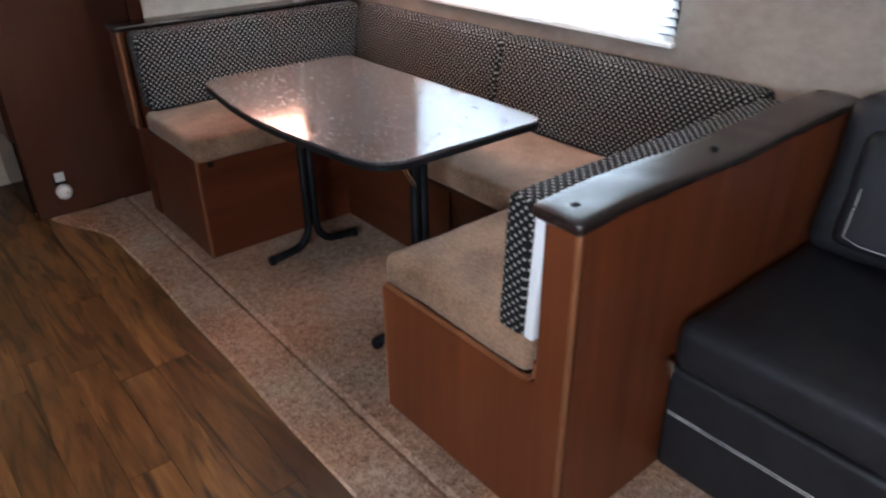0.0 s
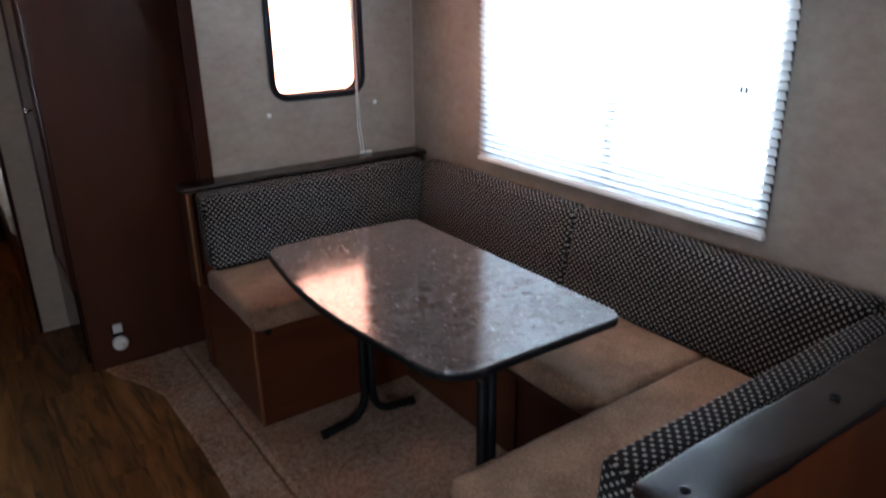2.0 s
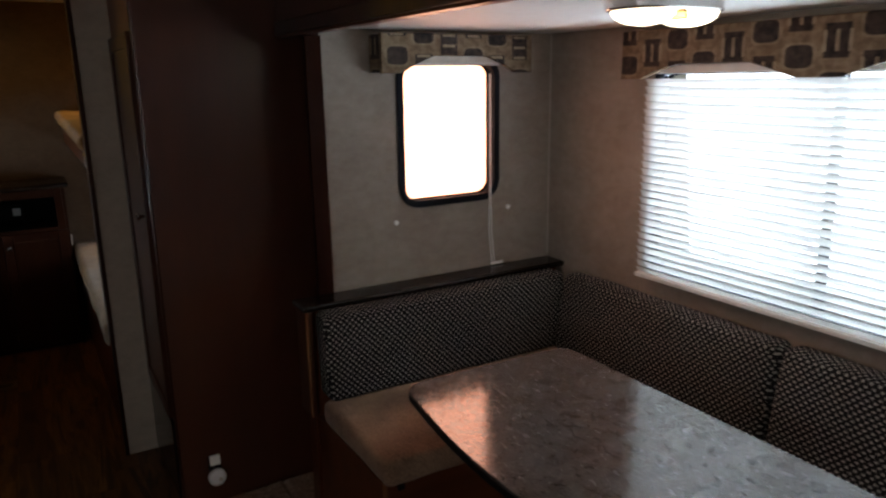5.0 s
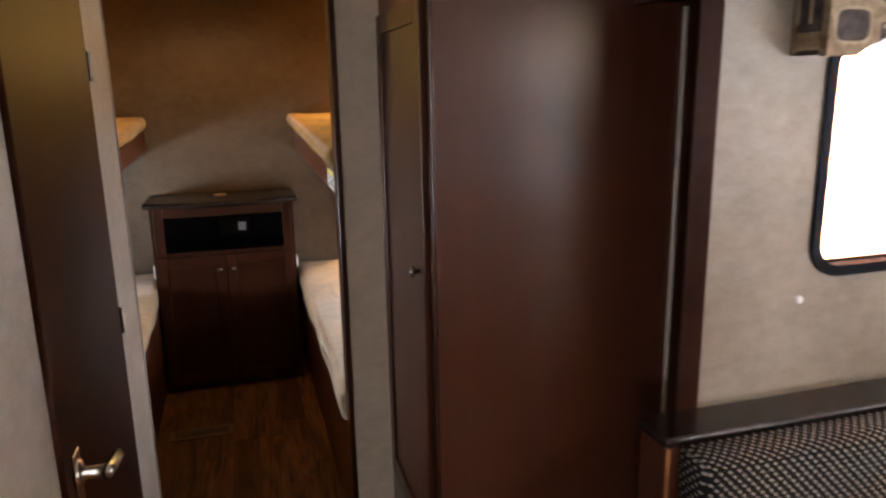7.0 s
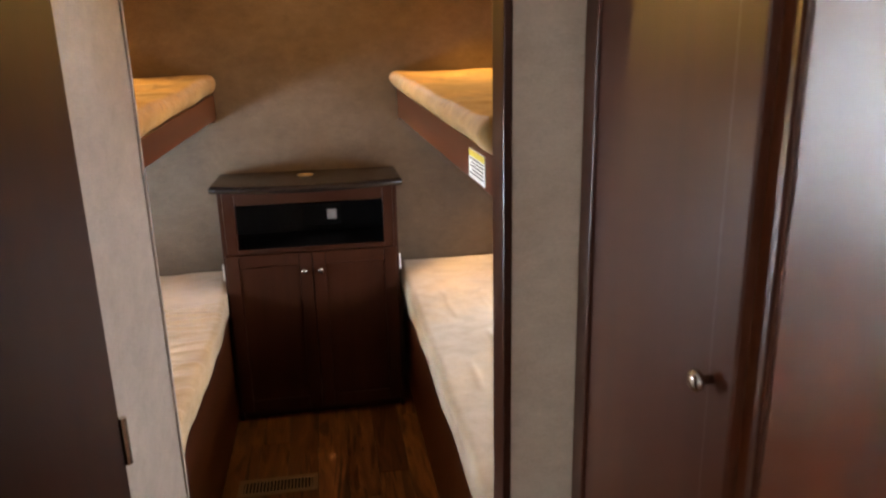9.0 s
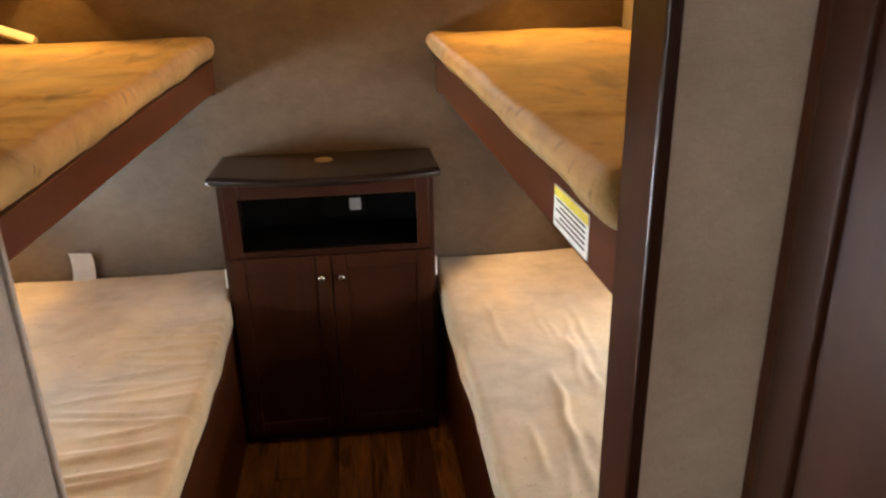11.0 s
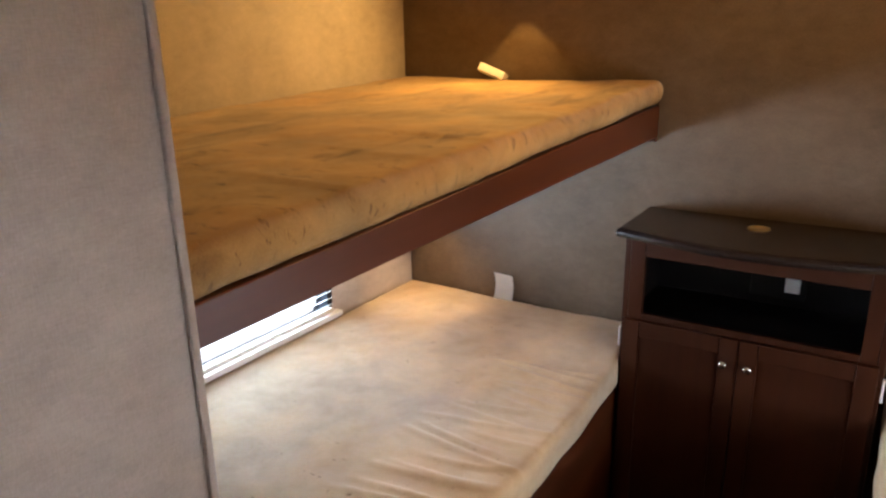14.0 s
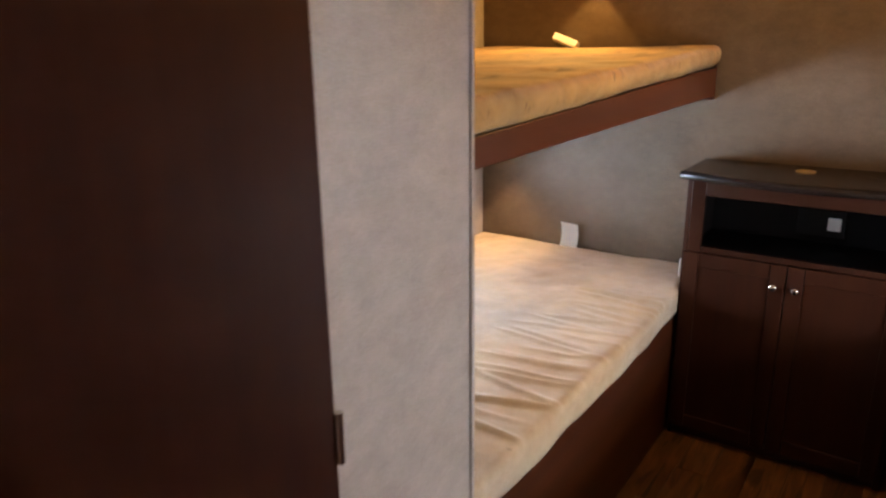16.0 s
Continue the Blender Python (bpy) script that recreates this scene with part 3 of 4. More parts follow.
structure("wall_bunk_stub", box(0.418, RX, 4.222, 4.295, -0.06, TOP), PAPER_WARM_LIT, "papered partition stub beside the closet, with warm light in its colour", "wall")
structure("door_jamb", box(0.400, 0.417, 4.214, 4.302, FZ, TOP - 0.002, 0.003), WOOD_DARK_Z, "dark cherry jamb edging the bunk room opening", "trim")

# ground outside
ground_bm = box(-60, 60, -60, 60, -0.95, -0.9)
structure("ground", ground_bm, GROUND, "pale gravel ground outside", "ground")
structure("trailer_roof", box(LX - 0.06, RX + 0.06, SOUTH - 0.06, BY + 0.06, TOP + 0.062, TOP + 0.10), OUTER, "white trailer roof skin", "roof")
structure("slide_roof", box(RX + 0.062, SX + 0.06, SOUTH - 0.06, EY + 0.06, STOP + 0.062, STOP + 0.10), OUTER, "white slide-out roof skin", "roof")


# ---------------------------------------------------------------- windows
def window_frame_ring(axis, at, u0, u1, z0, z1, r, width, depth, bm=None):
    """A rounded rectangular ring, seen along axis."""
    own = bmesh.new()
    outer = rounded(u0 - width, u1 + width, z0 - width, z1 + width, r + width)
    inner = rounded(u0, u1, z0, z1, r)
    n = len(outer)

    def put(p, h):
        return own.verts.new((h, p[0], p[1]) if axis == "x" else (p[0], h, p[1]))

    a = [[put(p, at) for p in outer], [put(p, at) for p in inner], [put(p, at + depth) for p in inner], [put(p, at + depth) for p in outer]]
    for k in range(4):
        r0, r1 = a[k], a[(k + 1) % 4]
        for i in range(n):
            own.faces.new((r0[i], r0[(i + 1) % n], r1[(i + 1) % n], r1[i]))
    bmesh.ops.recalc_face_normals(own, faces=own.faces)
    return merge(bm, own)


def window(name, axis, wall, u0, u1, z0, z1, sign, label, r=0.05, bars=()):
    base = (wall, (u0 + u1) / 2, z0) if axis == "x" else ((u0 + u1) / 2, wall, z0)
    w = thing(name, base, label, "window", kind="structure")
    part("window_frame", window_frame_ring(axis, wall - sign * 0.012, u0, u1, z0, z1, r, 0.027, sign * 0.05), BLACK_FRAME, w, "black aluminium frame")
    part("inner_seal", window_frame_ring(axis, wall + sign * 0.026, u0 + 0.004, u1 - 0.004, z0 + 0.004, z1 - 0.004, r, 0.016, sign * 0.02), SEAL, w)
    outline = rounded(u0 - 0.004, u1 + 0.004, z0 - 0.004, z1 + 0.004, r)
    pane = part("pane", prism(outline, axis, wall + sign * 0.040, wall + sign * 0.044), GLASS, w)
    pane.visible_shadow = False
    for b in bars:
        bb = box(wall + sign * 0.01, wall + sign * 0.05, b - 0.012, b + 0.012, z0, z1, 0.003)
        part("mullion", bb, BLACK_FRAME, w)
    return w


window("window_1", "y", EY, WX0, WX1, WZ0, WZ1, 1, "small black-framed window with rounded corners", 0.06)
window("window_2", "x", SX, 1.44, 2.77, 0.95, 1.69, 1, "wide black-framed window behind a blind", 0.05, (2.10,))
# Unseen window, added as the opening for the extra kitchen-side light.
window("window_4", "x", LX, -1.24, 0.14, 1.07, 1.73, -1, "unseen black-framed window, added to let light in from the kitchen side", 0.05)
bunk_window = window("window_3", "x", LX, 4.76, 5.73, 0.65, 1.04, -1, "low bunk window behind a blind", 0.05)

window("window_5", "x", RX, 4.76, 5.73, 0.65, 1.04, 1, "low bunk window in the outer wall", 0.05)
part("window_sill", box(LX + 0.001, LX + 0.034, 4.70, 5.79, 0.624, 0.646, 0.004), WHITE, bunk_window, "white window sill")


def blind(base_x, y0, y1, z0, z1, sign, label, tilt=60, pitch=0.0275):
    b = thing("window_blind", (base_x, (y0 + y1) / 2, z0), label, "blind")
    part("head_rail", box(base_x - 0.016, base_x + 0.016, y0, y1, z1 - 0.03, z1, 0.003), WHITE, b)
    part("bottom_rail", box(base_x - 0.012, base_x + 0.012, y0, y1, z0, z0 + 0.016, 0.003), WHITE, b)
    count = int((z1 - z0 - 0.05) / pitch)
    own = bmesh.new()
    half, c, s = 0.0152, math.cos(radians(tilt)), math.sin(radians(tilt)) * sign
    prof = []
    for k in range(5):
        t = -1 + k / 2
        crown = 0.0022 * (1 - t * t)
        prof.append((half * t * c + crown * s, half * t * s * -1 + crown * c))
    under = [(px, pz - 0.0006) for px, pz in prof]
    lo = [own.verts.new((px, 0.001, pz)) for px, pz in prof + under[::-1]]
    hi = [own.verts.new((px, y1 - y0 - 0.001, pz)) for px, pz in prof + under[::-1]]
    n = len(lo)
    own.faces.new(lo)
    own.faces.new(hi[::-1])
    for i in range(n):
        own.faces.new((lo[i], hi[i], hi[(i + 1) % n], lo[(i + 1) % n]))
    bmesh.ops.recalc_face_normals(own, faces=own.faces)
    me = mesh_from("slat", own, SLAT)
    rng = random.Random(5)
    for i in range(count):
        ob = new("slat", me)
        ob.parent = b
        ob.location = (0.0, y0 - (y0 + y1) / 2 + rng.uniform(-0.002, 0.002), 0.026 + pitch * i)
    for y in (y0 + 0.12, (y0 + y1) / 2, y1 - 0.12):
        part("ladder_cord", tube([(base_x - sign * 0.014, y, z0 + 0.01), (base_x - sign * 0.014, y, z1 - 0.02)], 0.0009, 5), WHITE, b)
    return b


wide_blind = blind(2.196, 1.40, 2.81, 0.918, 1.72, 1, "white slatted blind, lowered and closed over the wide window")
for dy in (0.0, 0.016):
    part("cord_button", turned([(0.002, -0.011), (0.0038, -0.007), (0.0038, 0.007), (0.002, 0.011)], (2.174, 1.512 + dy, 1.365), "z", 8), BLACK, wide_blind, "dark cord button")
blind(-1.455, 4.74, 5.74, 0.655, 1.06, -1, "white slatted blind, half open at the bunk window", 30)


def valance(axis, wall, u0, u1, z0, z1, depth, sign, waves, label):
    """A padded cloth board with a scalloped lower edge."""
    n = 48
    low = []
    for i in range(n + 1):
        t = i / n
        lift = 0.0
        for c, half, h in waves:
            d = abs(t - c) / half
            if d < 1:
                lift = max(lift, h * min(1, (1 - d) * 1.9) ** 0.8)
        low.append((u0 + (u1 - u0) * t, z0 + lift))
    outline = low + [(u1, z1), (u0, z1)]
    base = (wall, (u0 + u1) / 2, z0) if axis == "x" else ((u0 + u1) / 2, wall, z0)
    v = thing("valance", base, label, "valance")
    front = wall - sign * depth
    part("face_board", prism(outline, axis, front, front + sign * 0.022, 0.004), VALANCE_Y if axis == "x" else VALANCE_X, v)
    for ua, ub in ((u0, u0 + 0.02), (u1 - 0.02, u1)):
        lo, hi = sorted((front + sign * 0.0225, wall - sign * 0.001))
        bb = box(lo, hi, ua, ub, z0 + 0.004, z1 - 0.004, 0.003) if axis == "x" else box(ua, ub, lo, hi, z0 + 0.004, z1 - 0.004, 0.003)
        part("return_board", bb, VALANCE_X if axis == "x" else VALANCE_Y, v)
    return v


valance("y", EY, 1.345, 2.035, 1.706, 1.852, 0.11, 1, [(0.5, 0.37, 0.062)], "beige and brown patterned cloth valance over the small window")
valance("x", SX, 1.355, 2.885, 1.672, 1.842, 0.085, 1, [(0.26, 0.19, 0.05), (0.74, 0.19, 0.05)], "long beige and brown patterned valance over the wide window")

shade = thing("roller_shade", (1.70, 3.375, 1.735), "white roller shade, rolled up above the small window", "window shade")
part("roller", tube([(1.45, 3.368, 1.795), (1.95, 3.368, 1.795)], 0.020, 14), WHITE, shade, "", True)
part("shade_cloth", box(1.47, 1.93, 3.3865, 3.3885, 1.742, 1.795), IVORY, shade)
part("hem_bar", box(1.465, 1.935, 3.382, 3.392, 1.734, 1.746, 0.003), WHITE, shade)

# pull cords and screw caps by the small window
cord = thing("pull_cord", (1.89, 3.375, 0.872), "white shade cords hanging by the small window", "cord")
for dx in (0.0, 0.014):
    part("cord_strand", tube([(1.878 + dx * 0.3, 3.372, 1.70), (1.880 + dx * 0.5, 3.374, 1.2), (1.878 + dx, 3.374, 1.02), (1.893 + dx, 3.374, 0.890)], 0.0019, 6), WHITE, cord)
    part("cord_tassel", turned([(0.003, -0.014), (0.006, -0.010), (0.007, 0.012), (0.004, 0.022)], (1.893 + dx * 2.2, 3.365, 0.8895), "x", 10), WHITE, cord)
for x, z in ((1.438, 1.118), (1.993, 1.127)):
    clip = part("wall_clip", turned([(0.010, -0.008), (0.010, -0.003), (0.008, 0.0)], (x, EY, z), "y", 12), WHITE)
    tagged(clip, "small white plastic clip on the papered wall", "wall clip", "clips under the small window")

# ---------------------------------------------------------------- ceiling lamps


def dome_light(x, y, z, label):
    """Two frosted bowls side by side under a brushed rim."""
    lamp = thing("ceiling_light", (x, y, z), label, "ceiling light")
    part("base_plate", prism(rounded(x - 0.165, x + 0.165, y - 0.085, y + 0.085, 0.08, 10), "z", z - 0.030, z - 0.001, 0.006), CHROME, lamp, "brushed metal rim")
    for s in (-1, 1):
        own = bmesh.new()
        bmesh.ops.create_uvsphere(own, u_segments=24, v_segments=12, radius=1.0)
        bmesh.ops.bisect_plane(own, geom=own.verts[:] + own.edges[:] + own.faces[:], plane_co=(0, 0, 0), plane_no=(0, 0, 1), clear_outer=True)
        for v in own.verts:
            v.co = Vector((x + s * 0.078 + v.co.x * 0.076, y + v.co.y * 0.078, z - 0.030 + v.co.z * 0.034))
        part("dome", own, DOME, lamp, "lit frosted glass bowl", True)
    part("centre_clip", box(x - 0.004, x + 0.004, y - 0.07, y + 0.07, z - 0.050, z - 0.030, 0.003), BRASS, lamp)
    return lamp


dome_light(1.60, 2.19, STOP, "double-bowled ceiling light, lit, over the dinette")


# Made-up fixture, out of view, that carries the added bunk room light.
def downlight(x, y):
    lamp = thing("downlight", (x, y, TOP), "unseen recessed downlight, lit, added to warm the bunk room", "ceiling light")
    part("trim_ring", turned([(0.075, -0.001), (0.075, -0.006), (0.058, -0.010), (0.050, -0.002)], (x, y, TOP), "z", 28), WHITE, lamp, "white trim ring", True)
    part("lens", turned([(0.048, -0.001), (0.048, -0.003), (0.02, -0.0035)], (x, y, TOP), "z", 24), DOME, lamp, "lit frosted lens")


downlight(0.0, 5.62)


def reading_lamp(x, z, label, reach=0.088):
    lamp = thing("reading_lamp", (x, BY, z), label, "lamp", "reading lamps over the bunks")
    part("mount", box(x - 0.02, x + 0.02, BY - 0.02, BY - 0.001, z + 0.012, z + 0.06, 0.004), CHROME, lamp)
    own = turned([(0.012, 0.06), (0.030, 0.055), (0.034, 0.012), (0.031, 0.012), (0.027, 0.05), (0.01, 0.054)], (x, BY - reach, z), "z", 20)
    part("shade", own, CHROME, lamp, "brushed nickel shade", True)
    part("arm", tube([(x, BY - 0.015, z + 0.04), (x, BY - reach + 0.028, z + 0.045)], 0.006), CHROME, lamp)


reading_lamp(-0.917, 1.838, "brushed nickel reading lamp, lit, above the upper bunk")
reading_lamp(0.76, 1.905, "brushed nickel reading lamp, lit, above the upper bunk")
reading_lamp(0.68, 1.12, "brushed nickel reading lamp, lit, above the lower bunk beside the cabinet")
reading_lamp(-1.28, 1.10, "brushed nickel reading lamp, lit, above the lower bunk", 0.14)

# ---------------------------------------------------------------- dinette


def bench_end():
    bench = thing("dinette_bench_end", (1.4, 3.0, 0), "U-dinette end bench, cherry box with a taupe cushion, by the closet", "bench", "dinette benches")
    part("bench_box", box(1.016, 2.18, 2.70, 3.27, 0.002, 0.437, 0.004), WOOD_X_SHADED, bench)
    part("corner_post", tube([(1.019, 2.703, 0.003), (1.019, 2.703, 0.440)], 0.008, 8), WOOD_TRIM, bench, "rounded honey edge trim")
    part("seat_cushion", cushion(1.006, 2.17, 2.660, 3.20, 0.438, 0.532, 0.028, 0.05, 0.004), SEAT_CLOTH, bench, "", True)
    part("upright", box(0.986, 1.010, 3.255, 3.368, 0.438, 0.856, 0.004), WOOD_CLOSET, bench)
    part("upright_trim", tube([(0.988, 3.256, 0.44), (0.988, 3.256, 0.856)], 0.007, 8), WOOD_TRIM, bench)
    part("back_panel", box(1.011, 2.19, 3.29, 3.368, 0.002, 0.855, 0.003), WOOD_X_SHADED, bench)

    def lean(p):
        return Vector((0, -0.035 * (0.88 - p.z) / 0.4, 0))
    part("backrest", cushion(1.020, 2.14, 3.165, 3.287, 0.530, 0.858, 0.03, 0.05, 0.003, lean), DOTS_X, bench, "black cloth with pale dashes", True)
    cap = box(0.972, 2.20, 3.245, 3.371, 0.858, 0.882, 0.008)
    part("cap_rail", cap, ESPRESSO, bench, "dark wooden cap rail")
    part("latch", box(1.06, 1.085, 2.690, 2.699, 0.405, 0.425, 0.002), BLACK, bench)


def bench_window():
    bench = thing("dinette_bench_window", (1.95, 2.1, 0), "U-dinette bench under the wide window with two seat cushions", "bench", "dinette benches")
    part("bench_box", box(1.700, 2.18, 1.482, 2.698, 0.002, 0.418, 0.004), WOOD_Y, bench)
    part("hatch_seam", box(1.6955, 1.6995, 1.95, 1.956, 0.03, 0.41), BLACK, bench)
    part("seat_board", box(1.612, 2.18, 1.482, 2.655, 0.4185, 0.4375, 0.003), WOOD_DARK, bench, "dark plywood seat board")
    for y0, y1 in ((1.478, 2.06), (2.066, 2.656)):
        part("seat_cushion", cushion(1.598, 2.14, y0, y1, 0.438, 0.532, 0.028, 0.05, 0.004), SEAT_CLOTH, bench, "", True)

    def lean(p):
        return Vector((-0.075 * (0.88 - p.z) / 0.4, 0, 0))
    for y0, y1, z1 in ((1.02, 2.118, 0.862), (2.124, 3.155, 0.862)):
        part("backrest", cushion(2.115, 2.215, y0, y1, 0.528, z1, 0.035, 0.05, 0.004, lean), DOTS_Y, bench, "black cloth with pale dashes", True)


def bench_near():
    bench = thing("dinette_bench_near", (1.4, 1.2, 0), "U-dinette bench with a shaped cherry end panel beside the sofa", "bench", "dinette benches")
    X = 1.048
    outline = [(1.474, 0.002), (1.474, 0.424)] + [(y, z) for y, z in arc(1.464, 0.424, 0.010, 0, 90, 4)]
    outline += [(0.935, 0.434)] + [(y, z) for y, z in arc(0.925, 0.464, 0.030, 270, 180, 6)] + [(0.895, 0.856), (0.803, 0.856), (0.803, 0.002)]
    part("end_panel", prism(outline, "x", X, X + 0.018, 0.003), WOOD_Z, bench)
    trim = [(X + 0.006, 1.476, 0.004), (X + 0.006, 1.476, 0.424), (X + 0.006, 1.464, 0.437), (X + 0.006, 0.940, 0.437), (X + 0.006, 0.918, 0.443), (X + 0.006, 0.900, 0.462), (X + 0.006, 0.897, 0.50)]
    part("end_trim", tube(trim, 0.008, 8), WOOD_TRIM, bench, "honey edge trim")
    part("bench_box", box(X + 0.019, 1.699, 0.90, 1.472, 0.002, 0.436, 0.003), WOOD_X_SHADED, bench)
    part("seat_cushion", cushion(1.052, 2.12, 0.925, 1.474, 0.438, 0.532, 0.028, 0.05, 0.004), SEAT_CLOTH, bench, "", True)

    def lean(p):
        return Vector((0, 0.022 * (0.88 - p.z) / 0.4, 0))
    part("backrest", cushion(1.050, 2.06, 0.926, 1.004, 0.538, 0.872, 0.016, 0.04, 0.003, lean), DOTS_X, bench, "black cloth with pale dashes", True)
    part("backrest_foam", cushion(1.054, 2.06, 0.897, 0.926, 0.540, 0.862, 0.008, 0.05, 0.001, lean), FOAM, bench, "bare white foam edge")
    part("partition", box(X + 0.019, 2.20, 0.805, 0.893, 0.002, 0.855, 0.002), WOOD_Z, bench)
    part("post_trim", tube([(X, 0.806, 0.003), (X, 0.806, 0.856)], 0.0085, 8), WOOD_TRIM, bench, "honey edge trim")

    def sag(p):
        return Vector((0, 0, -0.004 * math.sin(p.x * 9)))
    part("cap_rail", cushion(1.022, 2.20, 0.786, 0.915, 0.857, 0.890, 0.014, 0.02, 0.0055, sag), CAP, bench, "dark brown padded vinyl cap", True)
    for x in (1.075, 1.55):
        part("upholstery_button", turned([(0.010, -0.002), (0.010, 0.003), (0.004, 0.006)], (x, 0.845, 0.889), "z", 14), BLACK, bench)


bench_end()
bench_window()
bench_near()


def dinette_table():
    table = thing("dinette_table", (1.43, 2.14, 0), "dark granite-look laminate dinette table on two black pedestals", "table")
    corner = arc(1.765 - 0.06, 2.725 - 0.06, 0.06, 0, 90, 6) + arc(1.090 + 0.10, 2.740 - 0.09, 0.09, 80, 165, 8)
    left = [(1.094 - 0.042 * math.sin(math.pi * i / 10), 2.62 - (2.62 - 1.72) * i / 10) for i in range(1, 10)]
    corner2 = arc(1.098 + 0.13, 1.550 + 0.13, 0.13, 190, 270, 8) + arc(1.755 - 0.05, 1.545 + 0.05, 0.05, 275, 358, 6)
    outline = corner + left + corner2
    part("tabletop", prism(outline, "z", 0.7135, 0.740, 0.003), GRANITE, table)
    part("edge_band", prism([((x - 1.43) * 1.004 + 1.43, (y - 2.14) * 1.003 + 2.14) for x, y in outline], "z", 0.7115, 0.7325, 0.003), BLACK, table, "black edge band")
    for y in (2.485, 1.735):
        part("mounting_plate", box(1.20, 1.56, y - 0.035, y + 0.035, 0.700, 0.7112, 0.002), BLACK, table)
        for s in (-1, 1):
            pts = [(1.383 + s * 0.018, y, 0.70), (1.383 + s * 0.018, y, 0.14)]
            pts += [(1.383 + s * (0.018 + 0.085 * (1 - math.cos(a))), y, 0.14 - 0.105 * math.sin(a)) for a in [math.pi / 2 * k / 6 for k in range(1, 7)]]
            pts += [(1.383 + s * 0.16, y, 0.028), (1.383 + s * 0.192, y, 0.026)]
            leg = part("leg", tube(pts, 0.0165, 12), BLACK, table, "", True)
            part("foot_cap", turned([(0.018, -0.012), (0.020, -0.008), (0.020, 0.010), (0.014, 0.014)], (1.383 + s * 0.20, y, 0.023), "x", 12), BLACK, leg)
        part("brace", tube([(1.36, y - 0.01, 0.56), (1.28, y - 0.012, 0.695)], 0.007, 8), CHROME, table, "thin steel folding brace")


dinette_table()

# ---------------------------------------------------------------- sofa


def sofa():
    s = thing("sofa", (1.9, 0.1, 0), "black leather sofa with pale stitching beside the dinette partition", "sofa")
    part("base", cushion(1.438, 2.20, -1.30, 0.795, 0.03, 0.356, 0.02, 0.08, 0.004), LEATHER, s, "", True)
    part("seat_cushion", cushion(1.416, 2.10, -1.28, 0.79, 0.360, 0.508, 0.045, 0.05, 0.006), LEATHER, s, "", True)

    def lean(p):
        return Vector((-0.10 * (0.92 - p.z) / 0.45, 0, 0))
    part("backrest", cushion(2.06, 2.215, -1.28, 0.775, 0.510, 0.93, 0.05, 0.05, 0.008, lean), LEATHER, s, "", True)
    part("back_roll", cushion(2.02, 2.10, -1.26, 0.70, 0.56, 0.86, 0.035, 0.05, 0.006, lean), LEATHER, s, "", True)
    part("hinge_tab", box(1.404, 1.4155, 0.768, 0.788, 0.345, 0.392, 0.002), CHROME, s, "small pale metal hinge tab")
    for z in (0.215, 0.222):
        part("stitching", tube([(1.4365, -1.25, z), (1.4365, 0.78, z)], 0.0014, 5), STITCH, s)
    part("stitching", tube([(2.005, 0.64, 0.82), (2.0, 0.66, 0.80), (1.94, 0.66, 0.60), (1.945, 0.62, 0.585), (1.945, -1.2, 0.585)], 0.0014, 5), STITCH, s)
    part("stitching", tube([(2.005, 0.64, 0.82), (2.005, -1.2, 0.82)], 0.0014, 5), STITCH, s)


sofa()

# ---------------------------------------------------------------- closet and hall door


def panel_door(name, parent, axis, at, sign, u0, u1, z0, z1, stile=0.05, thick=0.018, mat=WOOD_CAB_DIM):
    """A frame-and-panel door: stiles, rails and a sunk panel. at: its back plane; sign: the way it faces."""
    front = at + sign * thick

    def slab(ua, ub, za, zb, d0, d1, bevel):
        lo, hi = sorted((at + sign * d0, at + sign * d1))
        return box(lo, hi, ua, ub, za, zb, bevel) if axis == "x" else box(ua, ub, lo, hi, za, zb, bevel)
    door = part(name, slab(u0 + stile - 0.004, u1 - stile + 0.004, z0 + stile - 0.004, z1 - stile + 0.004, 0.001, thick * 0.55, 0.0), mat, parent)
    for ua, ub in ((u0, u0 + stile), (u1 - stile, u1)):
        part("stile", slab(ua, ub, z0, z1, 0.0, thick, 0.003), mat, door)
    for za, zb in ((z0, z0 + stile), (z1 - stile, z1)):
        part("rail", slab(u0 + stile, u1 - stile, za, zb, 0.0, thick * 0.98, 0.003), mat, door)
    return door


def knob(parent, axis, sign, x, y, z, size=1.0):
    prof = [(0.006, 0.0), (0.006, 0.012), (0.013, 0.017), (0.015, 0.022), (0.012, 0.027), (0.004, 0.029)]
    prof = [(r * size, sign * h * size) for r, h in prof]
    part("knob", turned(prof, (x, y, z), axis, 18), CHROME, parent, "brushed nickel knob", True)


def closet():
    c = thing("closet", (0.9, 3.93, FZ), "tall dark cherry closet between the dinette and the bunk room", "closet")
    part("side_panel", box(0.548, 1.339, 3.618, 3.636, FZ + 0.001, TOP - 0.004, 0.002), WOOD_CLOSET, c)
    part("corner_trim", tube([(0.551, 3.621, FZ + 0.002), (0.551, 3.621, TOP - 0.004)], 0.006, 8), WOOD_DARK_Z, c)
    part("carcass", box(0.552, 1.14, 3.637, 4.220, FZ + 0.001, TOP - 0.004), WOOD_Z, c)
    door = panel_door("closet_door", c, "x", 0.551, -1, 3.655, 4.175, 0.385, 1.862, 0.055, 0.018, WOOD_FRONT)
    knob(door, "x", -1, 0.533, 3.700, 1.198)
    part("lower_panel", box(0.538, 0.551, 3.650, 4.195, 0.02, 0.372, 0.004), ESPRESSO, c, "dark lower access panel")
    part("seal_strip", box(1.205, 1.216, 3.606, 3.616, 0.01, 1.84, 0.002), IVORY, c, "pale rubber seal strip")


closet()


